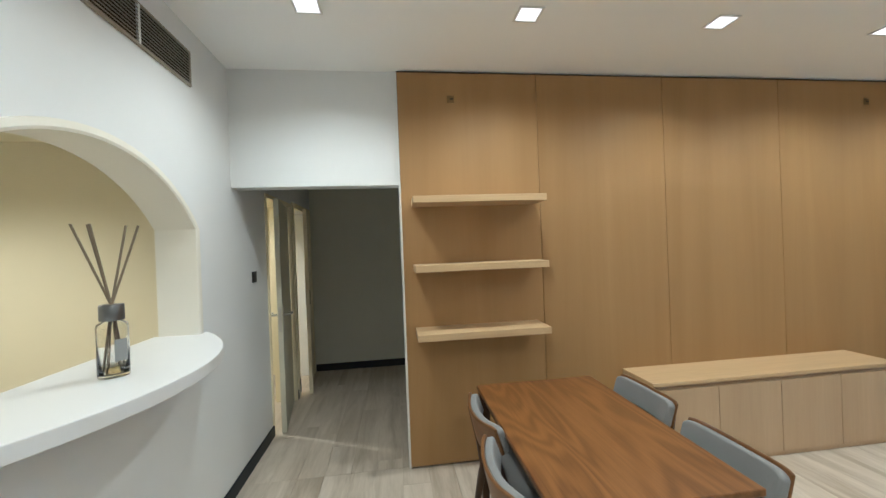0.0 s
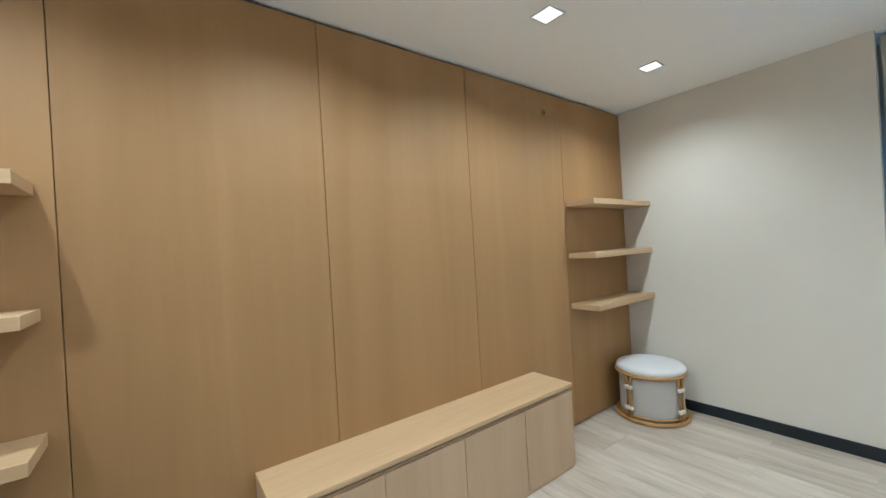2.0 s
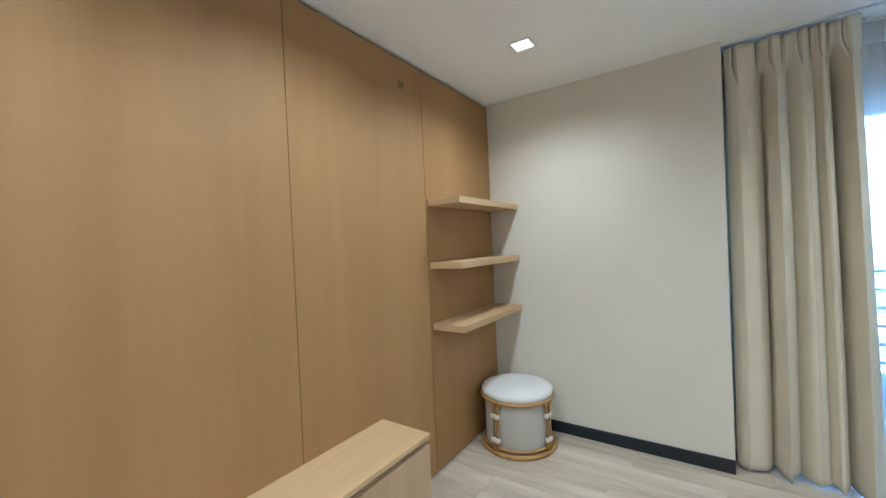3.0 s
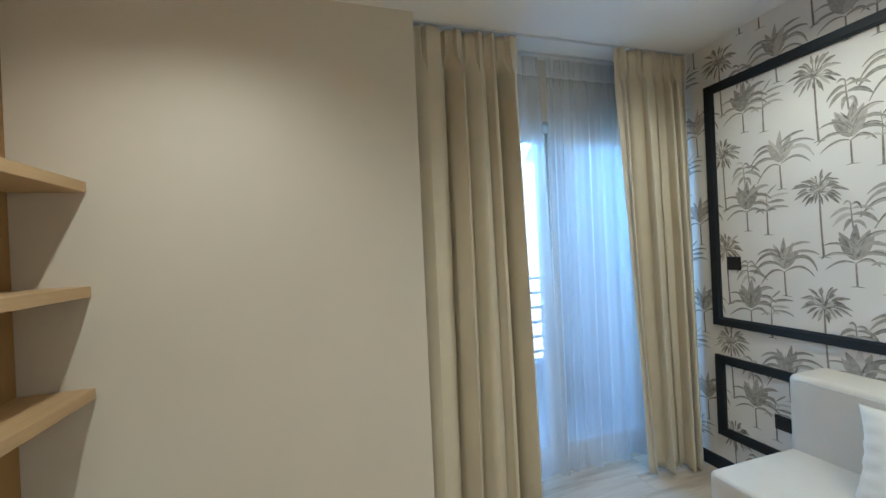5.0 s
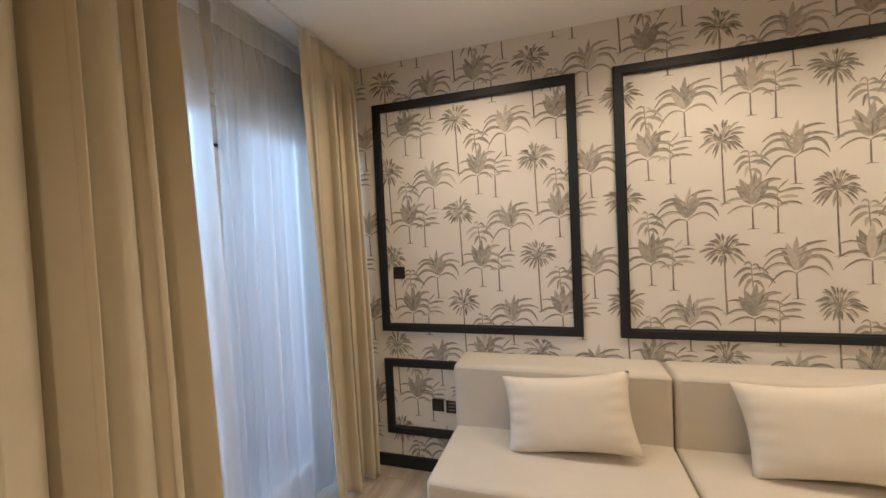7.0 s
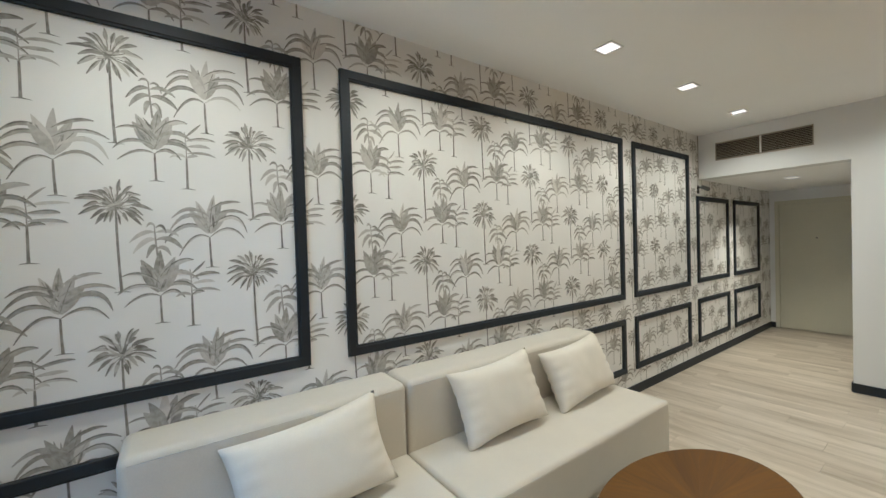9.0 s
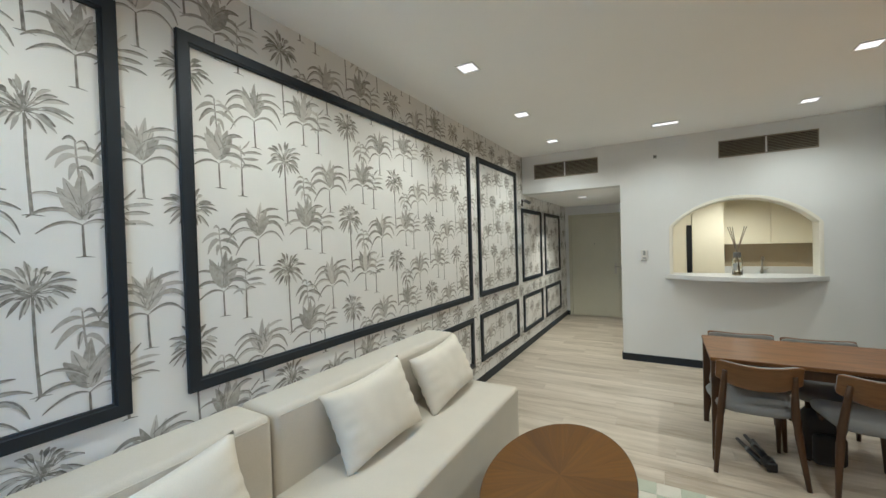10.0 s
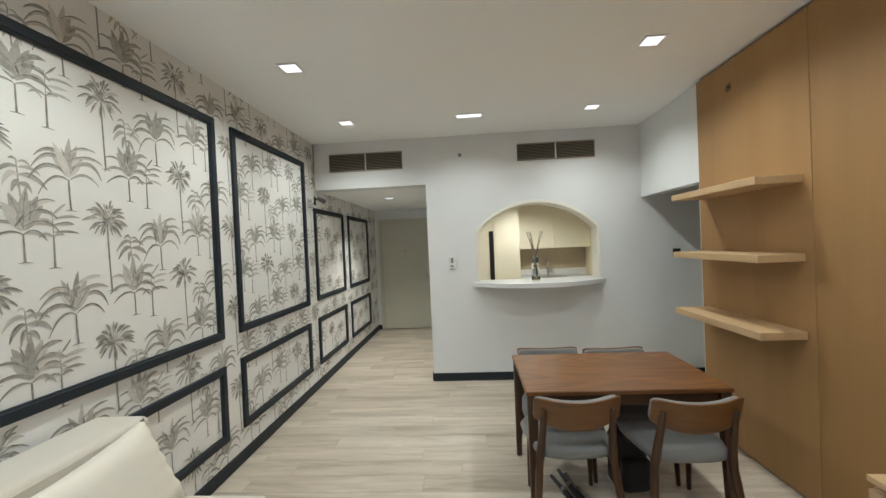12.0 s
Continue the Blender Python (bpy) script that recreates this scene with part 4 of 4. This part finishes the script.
def pillow(m, w, h, t, seed, label="plump cream cotton cushion on the sofa"):
    rnd = random.Random(seed)
    n = 26

    def sheet(side):
        def f(u, v):
            a, c = 2 * u - 1, 2 * v - 1
            edge = (1 - abs(a) ** 3.4) * (1 - abs(c) ** 3.4)
            th = t * 0.5 * max(0.0, edge) ** 0.55
            pull = 1 - 0.125 * (1 - a * a) * abs(c) ** 3
            pull_x = (1 - 0.095 * (1 - c * c) * abs(a) ** 3) * (1 - 0.01 * abs(c) ** 6)
            wr = 0.0045 * noise.noise(Vector((a * 3.6 + seed, c * 2.4, side))) + 0.007 * math.sin(9 * a * c + seed) * abs(a * c)
            crease = 0.022 * math.sin(19 * c + 3 * a + seed) * max(0.0, abs(a) - 0.55) * (1 - c * c)
            pull *= 1 - 0.01 * abs(a) ** 6
            return (a * w / 2 * pull_x, side * (th + (wr + crease) * edge ** 0.3 if edge > 0 else 0.0), c * h / 2 * pull)
        return f

    b = grid(n, n, sheet(1))
    join(b, grid(n, n, sheet(-1)))
    bmesh.ops.remove_doubles(b, verts=b.verts[:], dist=0.0005)
    bmesh.ops.recalc_face_normals(b, faces=b.faces[:])
    ob = solo("cushion", b, PILLOW, label, "cushion", m, "sofa cushions", smooth=True)
    return ob


pillow(pose(4.985, 0.425, 0.690, 22, 6, 0), 0.66, 0.40, 0.17, 1)
pillow(pose(3.93, 0.425, 0.705, 22, 5, -4), 0.60, 0.42, 0.17, 2)
pillow(pose(3.17, 0.425, 0.690, 24, 3, 3), 0.68, 0.40, 0.17, 3)

# ---- rug and coffee table ----
rug = thing("rug", pose(2.735, 0.95, 0.0), "thin cream and sage checked wool rug under the coffee table", "rug")
RN, RM, RC = 14, 11, 0.132
part("base", box(0, RN * RC, 0, RM * RC, 0.0005, 0.007, 0.002, 1), RUG_CREAM, rug)
sq = [mesh_of(box(0.0015, RC - 0.0015, 0.0015, RC - 0.0015, 0.0072, 0.0105, 0.0015, 1), "check", m) for m in (RUG_CREAM, RUG_SAGE)]
for i in range(RN):
    for j in range(RM):
        o = new("check", sq[(i + j) % 2])
        o.parent = rug
        o.location = (i * RC, j * RC, 0)

ct = thing("coffee_table", pose(3.655, 1.345, 0.011), "oval dark walnut coffee table with a sunburst veneer top", "coffee table")
TR, TZ = 0.4, 0.44
OVAL = Matrix.Diagonal((1.44, 0.862, 1.0, 1.0))
top = part("tabletop", cyl(0, 0, TZ - 0.034, TZ - 0.002, TR, TR, 72, 0.004), WALNUT, ct, "", True, OVAL)
NW = 16
wedge = bmesh.new()
wv = [wedge.verts.new((0.0, 0, z)) for z in (TZ - 0.0015, TZ)]
lo, hi = [wv[0]], [wv[1]]
for k in range(7):
    a = math.pi / NW * (-1 + 2 * k / 6) * 0.997
    lo.append(wedge.verts.new(((TR - 0.004) * math.cos(a), (TR - 0.004) * math.sin(a), TZ - 0.0015)))
    hi.append(wedge.verts.new(((TR - 0.005) * math.cos(a), (TR - 0.005) * math.sin(a), TZ)))
wedge.faces.new(hi), wedge.faces.new(lo[::-1])
for k in range(8):
    wedge.faces.new((lo[k], lo[(k + 1) % 8], hi[(k + 1) % 8], hi[k]))
wm = mesh_of(wedge, "veneer_wedge", VENEER)
for k in range(NW):
    o = new("veneer_wedge", wm)
    o.parent = top
    o.rotation_euler = (0, 0, 2 * math.pi * k / NW)
for k in range(4):
    a = math.pi / 4 + k * math.pi / 2
    part("leg", tube([(0.43 * math.cos(a), 0.26 * math.sin(a), 0.0), (0.36 * math.cos(a), 0.215 * math.sin(a), TZ - 0.034)], [0.013, 0.021], 12), WALNUT, ct, "", True)
part("apron", cyl(0, 0, TZ - 0.075, TZ - 0.034, 0.29, 0.30, 48, m=OVAL), WALNUT, ct, "", True)

# ---- dining table and chairs ----
TX0, TX1, TY0, TY1, TH = 1.545, 2.262, 2.08, 3.205, 0.742
dt = thing("dining_table", pose((TX0 + TX1) / 2, (TY0 + TY1) / 2, 0), "walnut dining table with visible grain and tapered legs", "dining table")
tw, tl = (TX1 - TX0) / 2, (TY1 - TY0) / 2
part("tabletop", box(-tw, tw, -tl, tl, TH - 0.026, TH, 0.005, 2), WALNUT_Y, dt)
for sgn in (-1, 1):
    part("apron", box(-tw + 0.05, tw - 0.05, sgn * (tl - 0.045) - 0.01, sgn * (tl - 0.045) + 0.01, TH - 0.096, TH - 0.026), WALNUT, dt)
    part("apron", box(sgn * (tw - 0.045) - 0.01, sgn * (tw - 0.045) + 0.01, -tl + 0.055, tl - 0.055, TH - 0.096, TH - 0.026), WALNUT, dt)
for sx in (-1, 1):
    for sy in (-1, 1):
        b = box(-0.03, 0.03, -0.03, 0.03, 0.0, TH - 0.026)
        for v in b.verts:
            if v.co.z < 0.1:
                v.co.x *= 0.62
                v.co.y *= 0.62
                v.co.x += sx * 0.012
                v.co.y += sy * 0.012
        bmesh.ops.bevel(b, geom=b.edges[:], offset=0.007, segments=3, affect="EDGES", profile=0.5)
        part("leg", b, WALNUT, dt, "", True, pose(sx * (tw - 0.036), sy * (tl - 0.036), 0))


def dining_chair():
    """Faces -x; the back stands at +x."""
    t = thing("dining_chair", pose(0, 0, 0), "walnut dining chair with grey padded seat and curved back", "chair", "chairs round the dining table")

    def seat_outline(grow, n=48):
        pts = []
        for k in range(n):
            a = 2 * math.pi * k / n
            c, s = math.cos(a), math.sin(a)
            e = 0.42
            px = math.copysign(abs(c) ** e, c) * (0.215 + grow)
            py = math.copysign(abs(s) ** e, s) * (0.232 + grow) * (1.03 - 0.12 * (px / 0.215))
            pts.append((px + 0.002, py))
        return pts

    b = bmesh.new()
    layers = [(-0.03, 0.416), (-0.006, 0.422), (0.0, 0.444), (-0.012, 0.470), (-0.05, 0.481), (-0.12, 0.484)]
    rings = []
    for g, z in layers:
        rings.append([b.verts.new((x, y, z + 0.010 * (y / 0.22) ** 2 - 0.006 * (x < -0.2))) for x, y in seat_outline(g)])
    for a, c in zip(rings, rings[1:]):
        for k in range(len(a)):
            b.faces.new((a[k], a[(k + 1) % len(a)], c[(k + 1) % len(a)], c[k]))
    b.faces.new(rings[0][::-1]), b.faces.new(rings[-1])
    bmesh.ops.recalc_face_normals(b, faces=b.faces[:])
    part("seat", b, GREY_SEAT, t, "grey fabric seat pad", True)
    fr = box(-0.19, 0.165, -0.19, -0.168, 0.402, 0.43, 0.003, 1)
    box(-0.19, 0.165, 0.168, 0.19, 0.402, 0.43, 0.003, 1, fr)
    box(-0.19, -0.168, -0.168, 0.168, 0.402, 0.43, 0.003, 1, fr)
    box(0.11, 0.132, -0.168, 0.168, 0.402, 0.43, 0.003, 1, fr)
    part("seat_frame", fr, WALNUT, t)
    for s in (-1, 1):
        part("front_leg", tube([(-0.20, s * 0.195, 0.0), (-0.185, s * 0.19, 0.22), (-0.175, s * 0.182, 0.43)], [0.0125, 0.018, 0.022], 12), WALNUT, t, "", True)
        part("rear_leg", tube([(0.275, s * 0.238, 0.0), (0.238, s * 0.222, 0.16), (0.208, s * 0.205, 0.34), (0.204, s * 0.196, 0.43), (0.220, s * 0.188, 0.53), (0.246, s * 0.182, 0.64), (0.270, s * 0.178, 0.735)],
             [0.0135, 0.0175, 0.0225, 0.0240, 0.0215, 0.0180, 0.0135], 14), WALNUT, t, "", True)

    def back(off, thick, z0, z1, wid, mat_, name, label, dip, turn):
        def f(u, v):
            a = 2 * u - 1
            y = a * wid
            x = 0.285 + off - 0.048 * (abs(a) ** 2.2) + 0.035 * (v - 0.5)
            low = z0 + dip * (abs(a) ** 2.4)
            high = z1 - 0.024 * (1 - a * a) - turn * (abs(a) ** 12)
            return (x, y, low + (high - low) * v)
        b2 = grid(28, 8, f)
        ob = part(name, b2, mat_, t, label, True)
        thicken(ob, thick, 0.0)
        bv = ob.modifiers.new("soft", "BEVEL")
        bv.width, bv.segments = min(0.011, thick * 0.4), 3
        return ob

    back(0.0, 0.014, 0.612, 0.806, 0.226, WALNUT_BACK, "backrest", "curved walnut ply back", 0.06, 0.012)
    back(-0.024, 0.036, 0.664, 0.801, 0.223, GREY_SEAT, "back_pad", "grey fabric back pad", 0.016, 0.022)
    return t


c0 = dining_chair()
c0.matrix_basis = pose(2.130, 2.322, 0, 0, 0, 1) @ Matrix.Diagonal((1, 1, 0.957, 1))
copy_thing(c0, pose(2.175, 2.908, 0, 0, 0, 1))
copy_thing(c0, pose(1.70, 2.36, 0, 0, 0, 180))
copy_thing(c0, pose(1.745, 2.852, 0, 0, 0, 183))


# ---- bag and tripod under the table ----
bag = thing("backpack", pose(1.93, 2.745, 0, 0, 0, 8), "black nylon backpack standing under the dining table", "bag")
part("body", cushion_block(-0.085, 0.085, -0.115, 0.115, 0.0, 0.38, 0.075, 11, 0.0), BLACK_CLOTH, bag, "", True)
part("pocket", cushion_block(0.060, 0.13, -0.09, 0.09, 0.02, 0.23, 0.034, 12, 0.0), BLACK_CLOTH, bag, "", True)
part("handle", tube([(0, -0.04, 0.372), (0, -0.035, 0.405), (0, 0.035, 0.405), (0, 0.04, 0.372)], 0.008, 8), BLACK_CLOTH, bag, "", True)
tri = thing("tripod", pose(2.07, 2.372, 0.0, 0, 0, 12), "folded black camera tripod lying on the floor", "tripod")
for k, dy in enumerate((-0.034, 0.0, 0.034)):
    z = 0.021 if k != 1 else 0.052
    leg = part("leg", tube([(-0.22, dy * 1.5, z), (-0.05, dy * 1.1, z), (0.12, dy * 0.8, z + 0.004)], [0.012, 0.016, 0.019], 10), BLACK, tri, "", True)
    part("clamp", cyl(0, 0, -0.014, 0.014, 0.0205, n=14, m=pose(-0.06, dy * 1.12, z, 0, 90, 0)), SCREEN_GREY, leg, "grey clamp")
part("head", cyl(0, 0, -0.03, 0.03, 0.042, 0.034, 18, 0.004, m=pose(0.155, 0, 0.043, 0, 90, 4)), BLACK, tri, "", True)
part("mount_plate", box(0.185, 0.2, -0.03, 0.03, 0.006, 0.066, 0.004, 1), BLACK, tri)


# ---- palm print on the wallpaper ----
ink_bm = bmesh.new()
PRNG = random.Random(21)
LAYER = [0.0]


def ink_strip(spine, widths, tone, ox, oz):
    """A leaf or stem: a strip along a spine, in the wall's plane (u to -x, v up)."""
    LAYER[0] = (LAYER[0] + 0.00037) % 0.0016
    yy = 0.0014 + LAYER[0]
    left, right = [], []
    for i, (u, v) in enumerate(spine):
        a, c = spine[max(i - 1, 0)], spine[min(i + 1, len(spine) - 1)]
        du, dv = c[0] - a[0], c[1] - a[1]
        L = math.hypot(du, dv) or 1.0
        nu, nv = -dv / L * widths[i], du / L * widths[i]
        for side, s in ((left, 1), (right, -1)):
            x = ox - (u + s * nu)
            z = oz + v + s * nv
            z = max(0.05, min(z, CEIL - 0.001 if x > 0 else CORR - 0.001))
            side.append(ink_bm.verts.new((max(CORR_X + 0.001, min(x, 6.60)), yy, z)))
    for i in range(len(spine) - 1):
        f = ink_bm.faces.new((left[i], left[i + 1], right[i + 1], right[i]))
        f.material_index = tone


def leaf(ox, oz, u0, v0, ang, length, width, bend, tone, n=6):
    a = radians(ang)
    pts, ws = [], []
    u, v = u0, v0
    for i in range(n + 1):
        s = i / n
        pts.append((u, v))
        ws.append(max(0.0004, width * (math.sin(math.pi * min(1.0, s * 0.92 + 0.06)) ** 0.8) * (1 - 0.35 * s)))
        u += math.cos(a) * length / n
        v += math.sin(a) * length / n
        a += radians(bend) / n
    ink_strip(pts, ws, tone, ox, oz)
    return pts


def trunk(ox, oz, h, w, lean=0.0, tone=0):
    pts = [(lean * (s * s), -h * s) for s in (0, 0.25, 0.5, 0.75, 1.0)]
    ink_strip(pts, [w * 0.8, w, w, w * 1.05, w * 1.25], tone, ox, oz)
    ink_strip([(lean - 0.024, -h - 0.001), (lean, -h + 0.002), (lean + 0.03, -h - 0.002)], [0.0008, 0.0025, 0.0006], tone, ox, oz)


def brush(ox, oz, p0, p1, p2, w, tone, edge=True, droop=0.35):
    """One arching frond from p0 over p1 to p2: a washed crescent with a dark upper line."""
    pts, ws = [], []
    for i in range(10):
        t = i / 9
        q = [(1 - t) ** 2 * a + 2 * t * (1 - t) * m + t * t * c for a, m, c in zip(p0, p1, p2)]
        pts.append((q[0], q[1] - w * droop * math.sin(math.pi * t)))
        ws.append(max(0.0005, w * math.sin(math.pi * (0.06 + 0.90 * t ** 0.8)) * (0.55 + 0.45 * t)))
    ink_strip(pts, ws, tone, ox, oz)
    if edge:
        up = [(p[0], p[1] + ww * 0.85) for p, ww in zip(pts, ws)]
        ink_strip(up, [0.0009 + 0.0020 * math.sin(math.pi * i / 10) for i in range(10)], 0, ox, oz)
    return pts


def jit(v, r=0.006):
    return v + PRNG.uniform(-r, r)


def fan_palm(ox, oz):
    """A round head of short leaflets all round on a slim, slightly curved trunk."""
    trunk(ox, oz, 0.335, 0.0042, 0.008)
    n = 25
    for i in range(n):
        ang = -80 + 340 * i / (n - 1) + PRNG.uniform(-9, 9)
        ca, sa = math.cos(radians(ang)), math.sin(radians(ang))
        r0 = PRNG.uniform(0.030, 0.056)
        r1 = (0.104 + 0.020 * abs(ca) if sa > -0.2 else 0.122) * PRNG.uniform(0.66, 1.02)
        cv = 0.026
        drop = 0.014 * abs(ca)
        tone = PRNG.choice((0, 1, 1, 2, 2))
        brush(ox, oz, (r0 * ca, cv + r0 * sa), (0.62 * r1 * ca, cv + 0.62 * r1 * sa + 0.012), (r1 * ca, cv + r1 * sa * 0.92 - drop), PRNG.uniform(0.0075, 0.0105), tone, tone != 0, 0.15)
        ink_strip([(0, 0.01), (r0 * ca, cv + r0 * sa)], [0.0010, 0.0016], PRNG.choice((0, 1)), ox, oz)
    for i in range(16):
        ang = PRNG.uniform(-20, 200)
        leaf(ox, oz, PRNG.uniform(-0.014, 0.014), PRNG.uniform(0.0, 0.034), ang, PRNG.uniform(0.03, 0.055), 0.0062, PRNG.uniform(-25, 25), PRNG.choice((0, 1, 2)))


def heart(ox, oz, h, spread, tones):
    """The upright broad leaves in the middle of a crown."""
    for ang, L, w in ((118, 0.72, 0.024), (62, 0.74, 0.024), (106, 0.86, 0.022), (75, 0.88, 0.022), (90, 1.0, 0.020)):
        pts = leaf(ox, oz, 0.0, 0.02, ang + PRNG.uniform(-4, 4), h * L, w * spread, 10 * (1 if ang > 90 else -1), PRNG.choice(tones), 8)
        ink_strip(pts[:-1], [0.0014] * (len(pts) - 1), PRNG.choice((0, 1)), ox, oz)
    for i in range(9):
        leaf(ox, oz, PRNG.uniform(-0.03, 0.03), PRNG.uniform(0.02, 0.09), 90 + PRNG.uniform(-38, 38), PRNG.uniform(0.04, 0.08), 0.0055, 0, PRNG.choice((0, 1, 1)))


def banana_palm(ox, oz):
    """Four tiers of arching fronds round broad upright leaves."""
    trunk(ox, oz, 0.135, 0.0040, 0.004)
    heart(ox, oz, 0.175, 1.0, (1, 2, 2))
    for s, y0, px, py, ex, ey, w in ((-1, 0.0, 0.06, 0.050, 0.112, -0.040, 0.0075), (1, 0.0, 0.075, 0.085, 0.130, 0.026, 0.0085),
                                     (-1, 0.025, 0.09, 0.110, 0.150, 0.020, 0.0130), (1, 0.045, 0.105, 0.160, 0.142, 0.056, 0.0140),
                                     (-1, 0.065, 0.075, 0.160, 0.138, 0.070, 0.0120), (1, 0.085, 0.085, 0.160, 0.150, 0.140, 0.0100),
                                     (-1, 0.095, 0.070, 0.170, 0.130, 0.128, 0.0110), (1, 0.120, 0.055, 0.180, 0.116, 0.200, 0.0095)):
        brush(ox, oz, (0.0, y0), (s * jit(px * 1.1), jit(py - 0.002)), (s * jit(ex * 1.08), jit(ey - 0.038)), w * 0.88, PRNG.choice((1, 1, 2)))


def dense_palm(ox, oz):
    """A bushier palm with a tall stem of faded strokes above its crown."""
    trunk(ox, oz, 0.115, 0.0038, 0.002)
    heart(ox, oz, 0.175, 1.25, (1, 1, 2))
    for s, y0, px, py, ex, ey, w in ((-1, 0.0, 0.05, 0.035, 0.112, -0.006, 0.0065), (1, 0.0, 0.05, 0.045, 0.085, 0.010, 0.0100),
                                     (-1, 0.03, 0.07, 0.080, 0.128, 0.045, 0.0090), (1, 0.03, 0.075, 0.090, 0.125, 0.045, 0.0120),
                                     (-1, 0.055, 0.06, 0.130, 0.118, 0.125, 0.0070), (1, 0.06, 0.060, 0.140, 0.125, 0.095, 0.0120),
                                     (1, 0.08, 0.055, 0.170, 0.115, 0.175, 0.0150)):
        brush(ox, oz, (0.0, y0), (s * jit(px * 1.1), jit(py + 0.002)), (s * jit(ex * 1.08), jit(ey - 0.030)), w * 0.95, PRNG.choice((1, 1, 2)))
    ink_strip([(-0.002, 0.15), (-0.008, 0.22), (-0.012, 0.30)], [0.0040, 0.0034, 0.0022], 1, ox, oz)
    for s, y0, ex, ey, w in ((-1, 0.27, 0.085, 0.225, 0.0100), (-1, 0.24, 0.075, 0.185, 0.0120), (1, 0.27, 0.070, 0.245, 0.0090), (1, 0.24, 0.090, 0.200, 0.0120),
                             (-1, 0.21, 0.035, 0.165, 0.0110), (1, 0.20, 0.040, 0.165, 0.0100), (-1, 0.295, 0.045, 0.295, 0.0060), (1, 0.29, 0.035, 0.262, 0.0060)):
        brush(ox, oz, (-0.008, y0), (s * ex * 0.55, jit(y0 + 0.030)), (s * jit(ex, 0.012), jit(ey, 0.01)), w * 1.15, PRNG.choice((1, 2, 1)), PRNG.random() < 0.4)


def faded_palm(ox, oz):
    """A small washed-out palm of loose strokes."""
    trunk(ox, oz, 0.135, 0.0042, 0.0, 0)
    for s, y0, px, py, ex, ey, w in ((-1, 0.0, 0.03, 0.03, 0.062, -0.004, 0.0090), (1, 0.0, 0.02, 0.03, 0.045, 0.010, 0.0090), (-1, 0.06, 0.03, 0.085, 0.066, 0.065, 0.0080),
                                     (1, 0.095, 0.03, 0.13, 0.052, 0.150, 0.0060), (1, 0.075, 0.06, 0.11, 0.115, 0.090, 0.0085), (1, 0.05, 0.06, 0.07, 0.092, 0.055, 0.0100),
                                     (1, 0.02, 0.07, 0.04, 0.110, 0.012, 0.0080), (-1, 0.10, 0.02, 0.12, 0.050, 0.100, 0.0060)):
        brush(ox, oz, (0.0, y0), (s * jit(px), jit(py)), (s * jit(ex), jit(ey)), w, PRNG.choice((2, 2, 1)), PRNG.random() < 0.5)
    ink_strip([(0.0, 0.0), (0.0, 0.06), (-0.004, 0.115)], [0.0022, 0.0020, 0.0016], 1, ox, oz)


DX, DZ, AX, AZ = 0.4965, 0.6045, 5.622, 1.772
for i in range(-4, 19):
    cx = AX - i * DX
    stag = 0.5 * DZ if i % 2 else 0.0
    for j in range(-4, 4):
        cz = AZ + stag + j * DZ
        for fn, du, dv in ((fan_palm, 0.0, 0.0), (faded_palm, -0.246, 0.232), (banana_palm, -0.322, -0.118), (dense_palm, -0.134, 0.240)):
            px, pz = cx + du, cz + dv
            if CORR_X - 0.1 < px < 6.7 and -0.15 < pz < (CEIL + 0.32 if px > 0 else CORR + 0.3):
                fn(px, pz)
pr = part("wallpaper_print", ink_bm, INK, wall_south, "grey watercolour palm trees printed on the wallpaper")
tagged(pr, kind="stuff")


# ---- floor planks ----
PRND = random.Random(5)
PW, PL = 0.182, 1.22
for x_a, x_b, y_a, y_b in ((0.0, WX, 0.0, Y1 + 0.03), (CORR_X, 0.0, 0.0, CORR_Y), (0.0, 2.1, Y1 + 0.03, 6.19)):
    cols = math.ceil((x_b - x_a) / PW)
    for i in range(cols):
        xa, xb = x_a + i * PW, min(x_a + (i + 1) * PW, x_b)
        if xb - xa < 0.01:
            continue
        y = y_a - PRND.uniform(0.1, PL - 0.1)
        while y < y_b:
            ya, yb = max(y, y_a), min(y + PL, y_b)
            y += PL
            if yb - ya < 0.01:
                continue
            w2, l2 = (xb - xa) / 2 - 0.0006, (yb - ya) / 2 - 0.0006
            part("plank", box(-w2, w2, -l2, l2, -0.0055, 0.0, 0.0008, 1), PLANK, floor, at=pose((xa + xb) / 2, (ya + yb) / 2, 0.0))
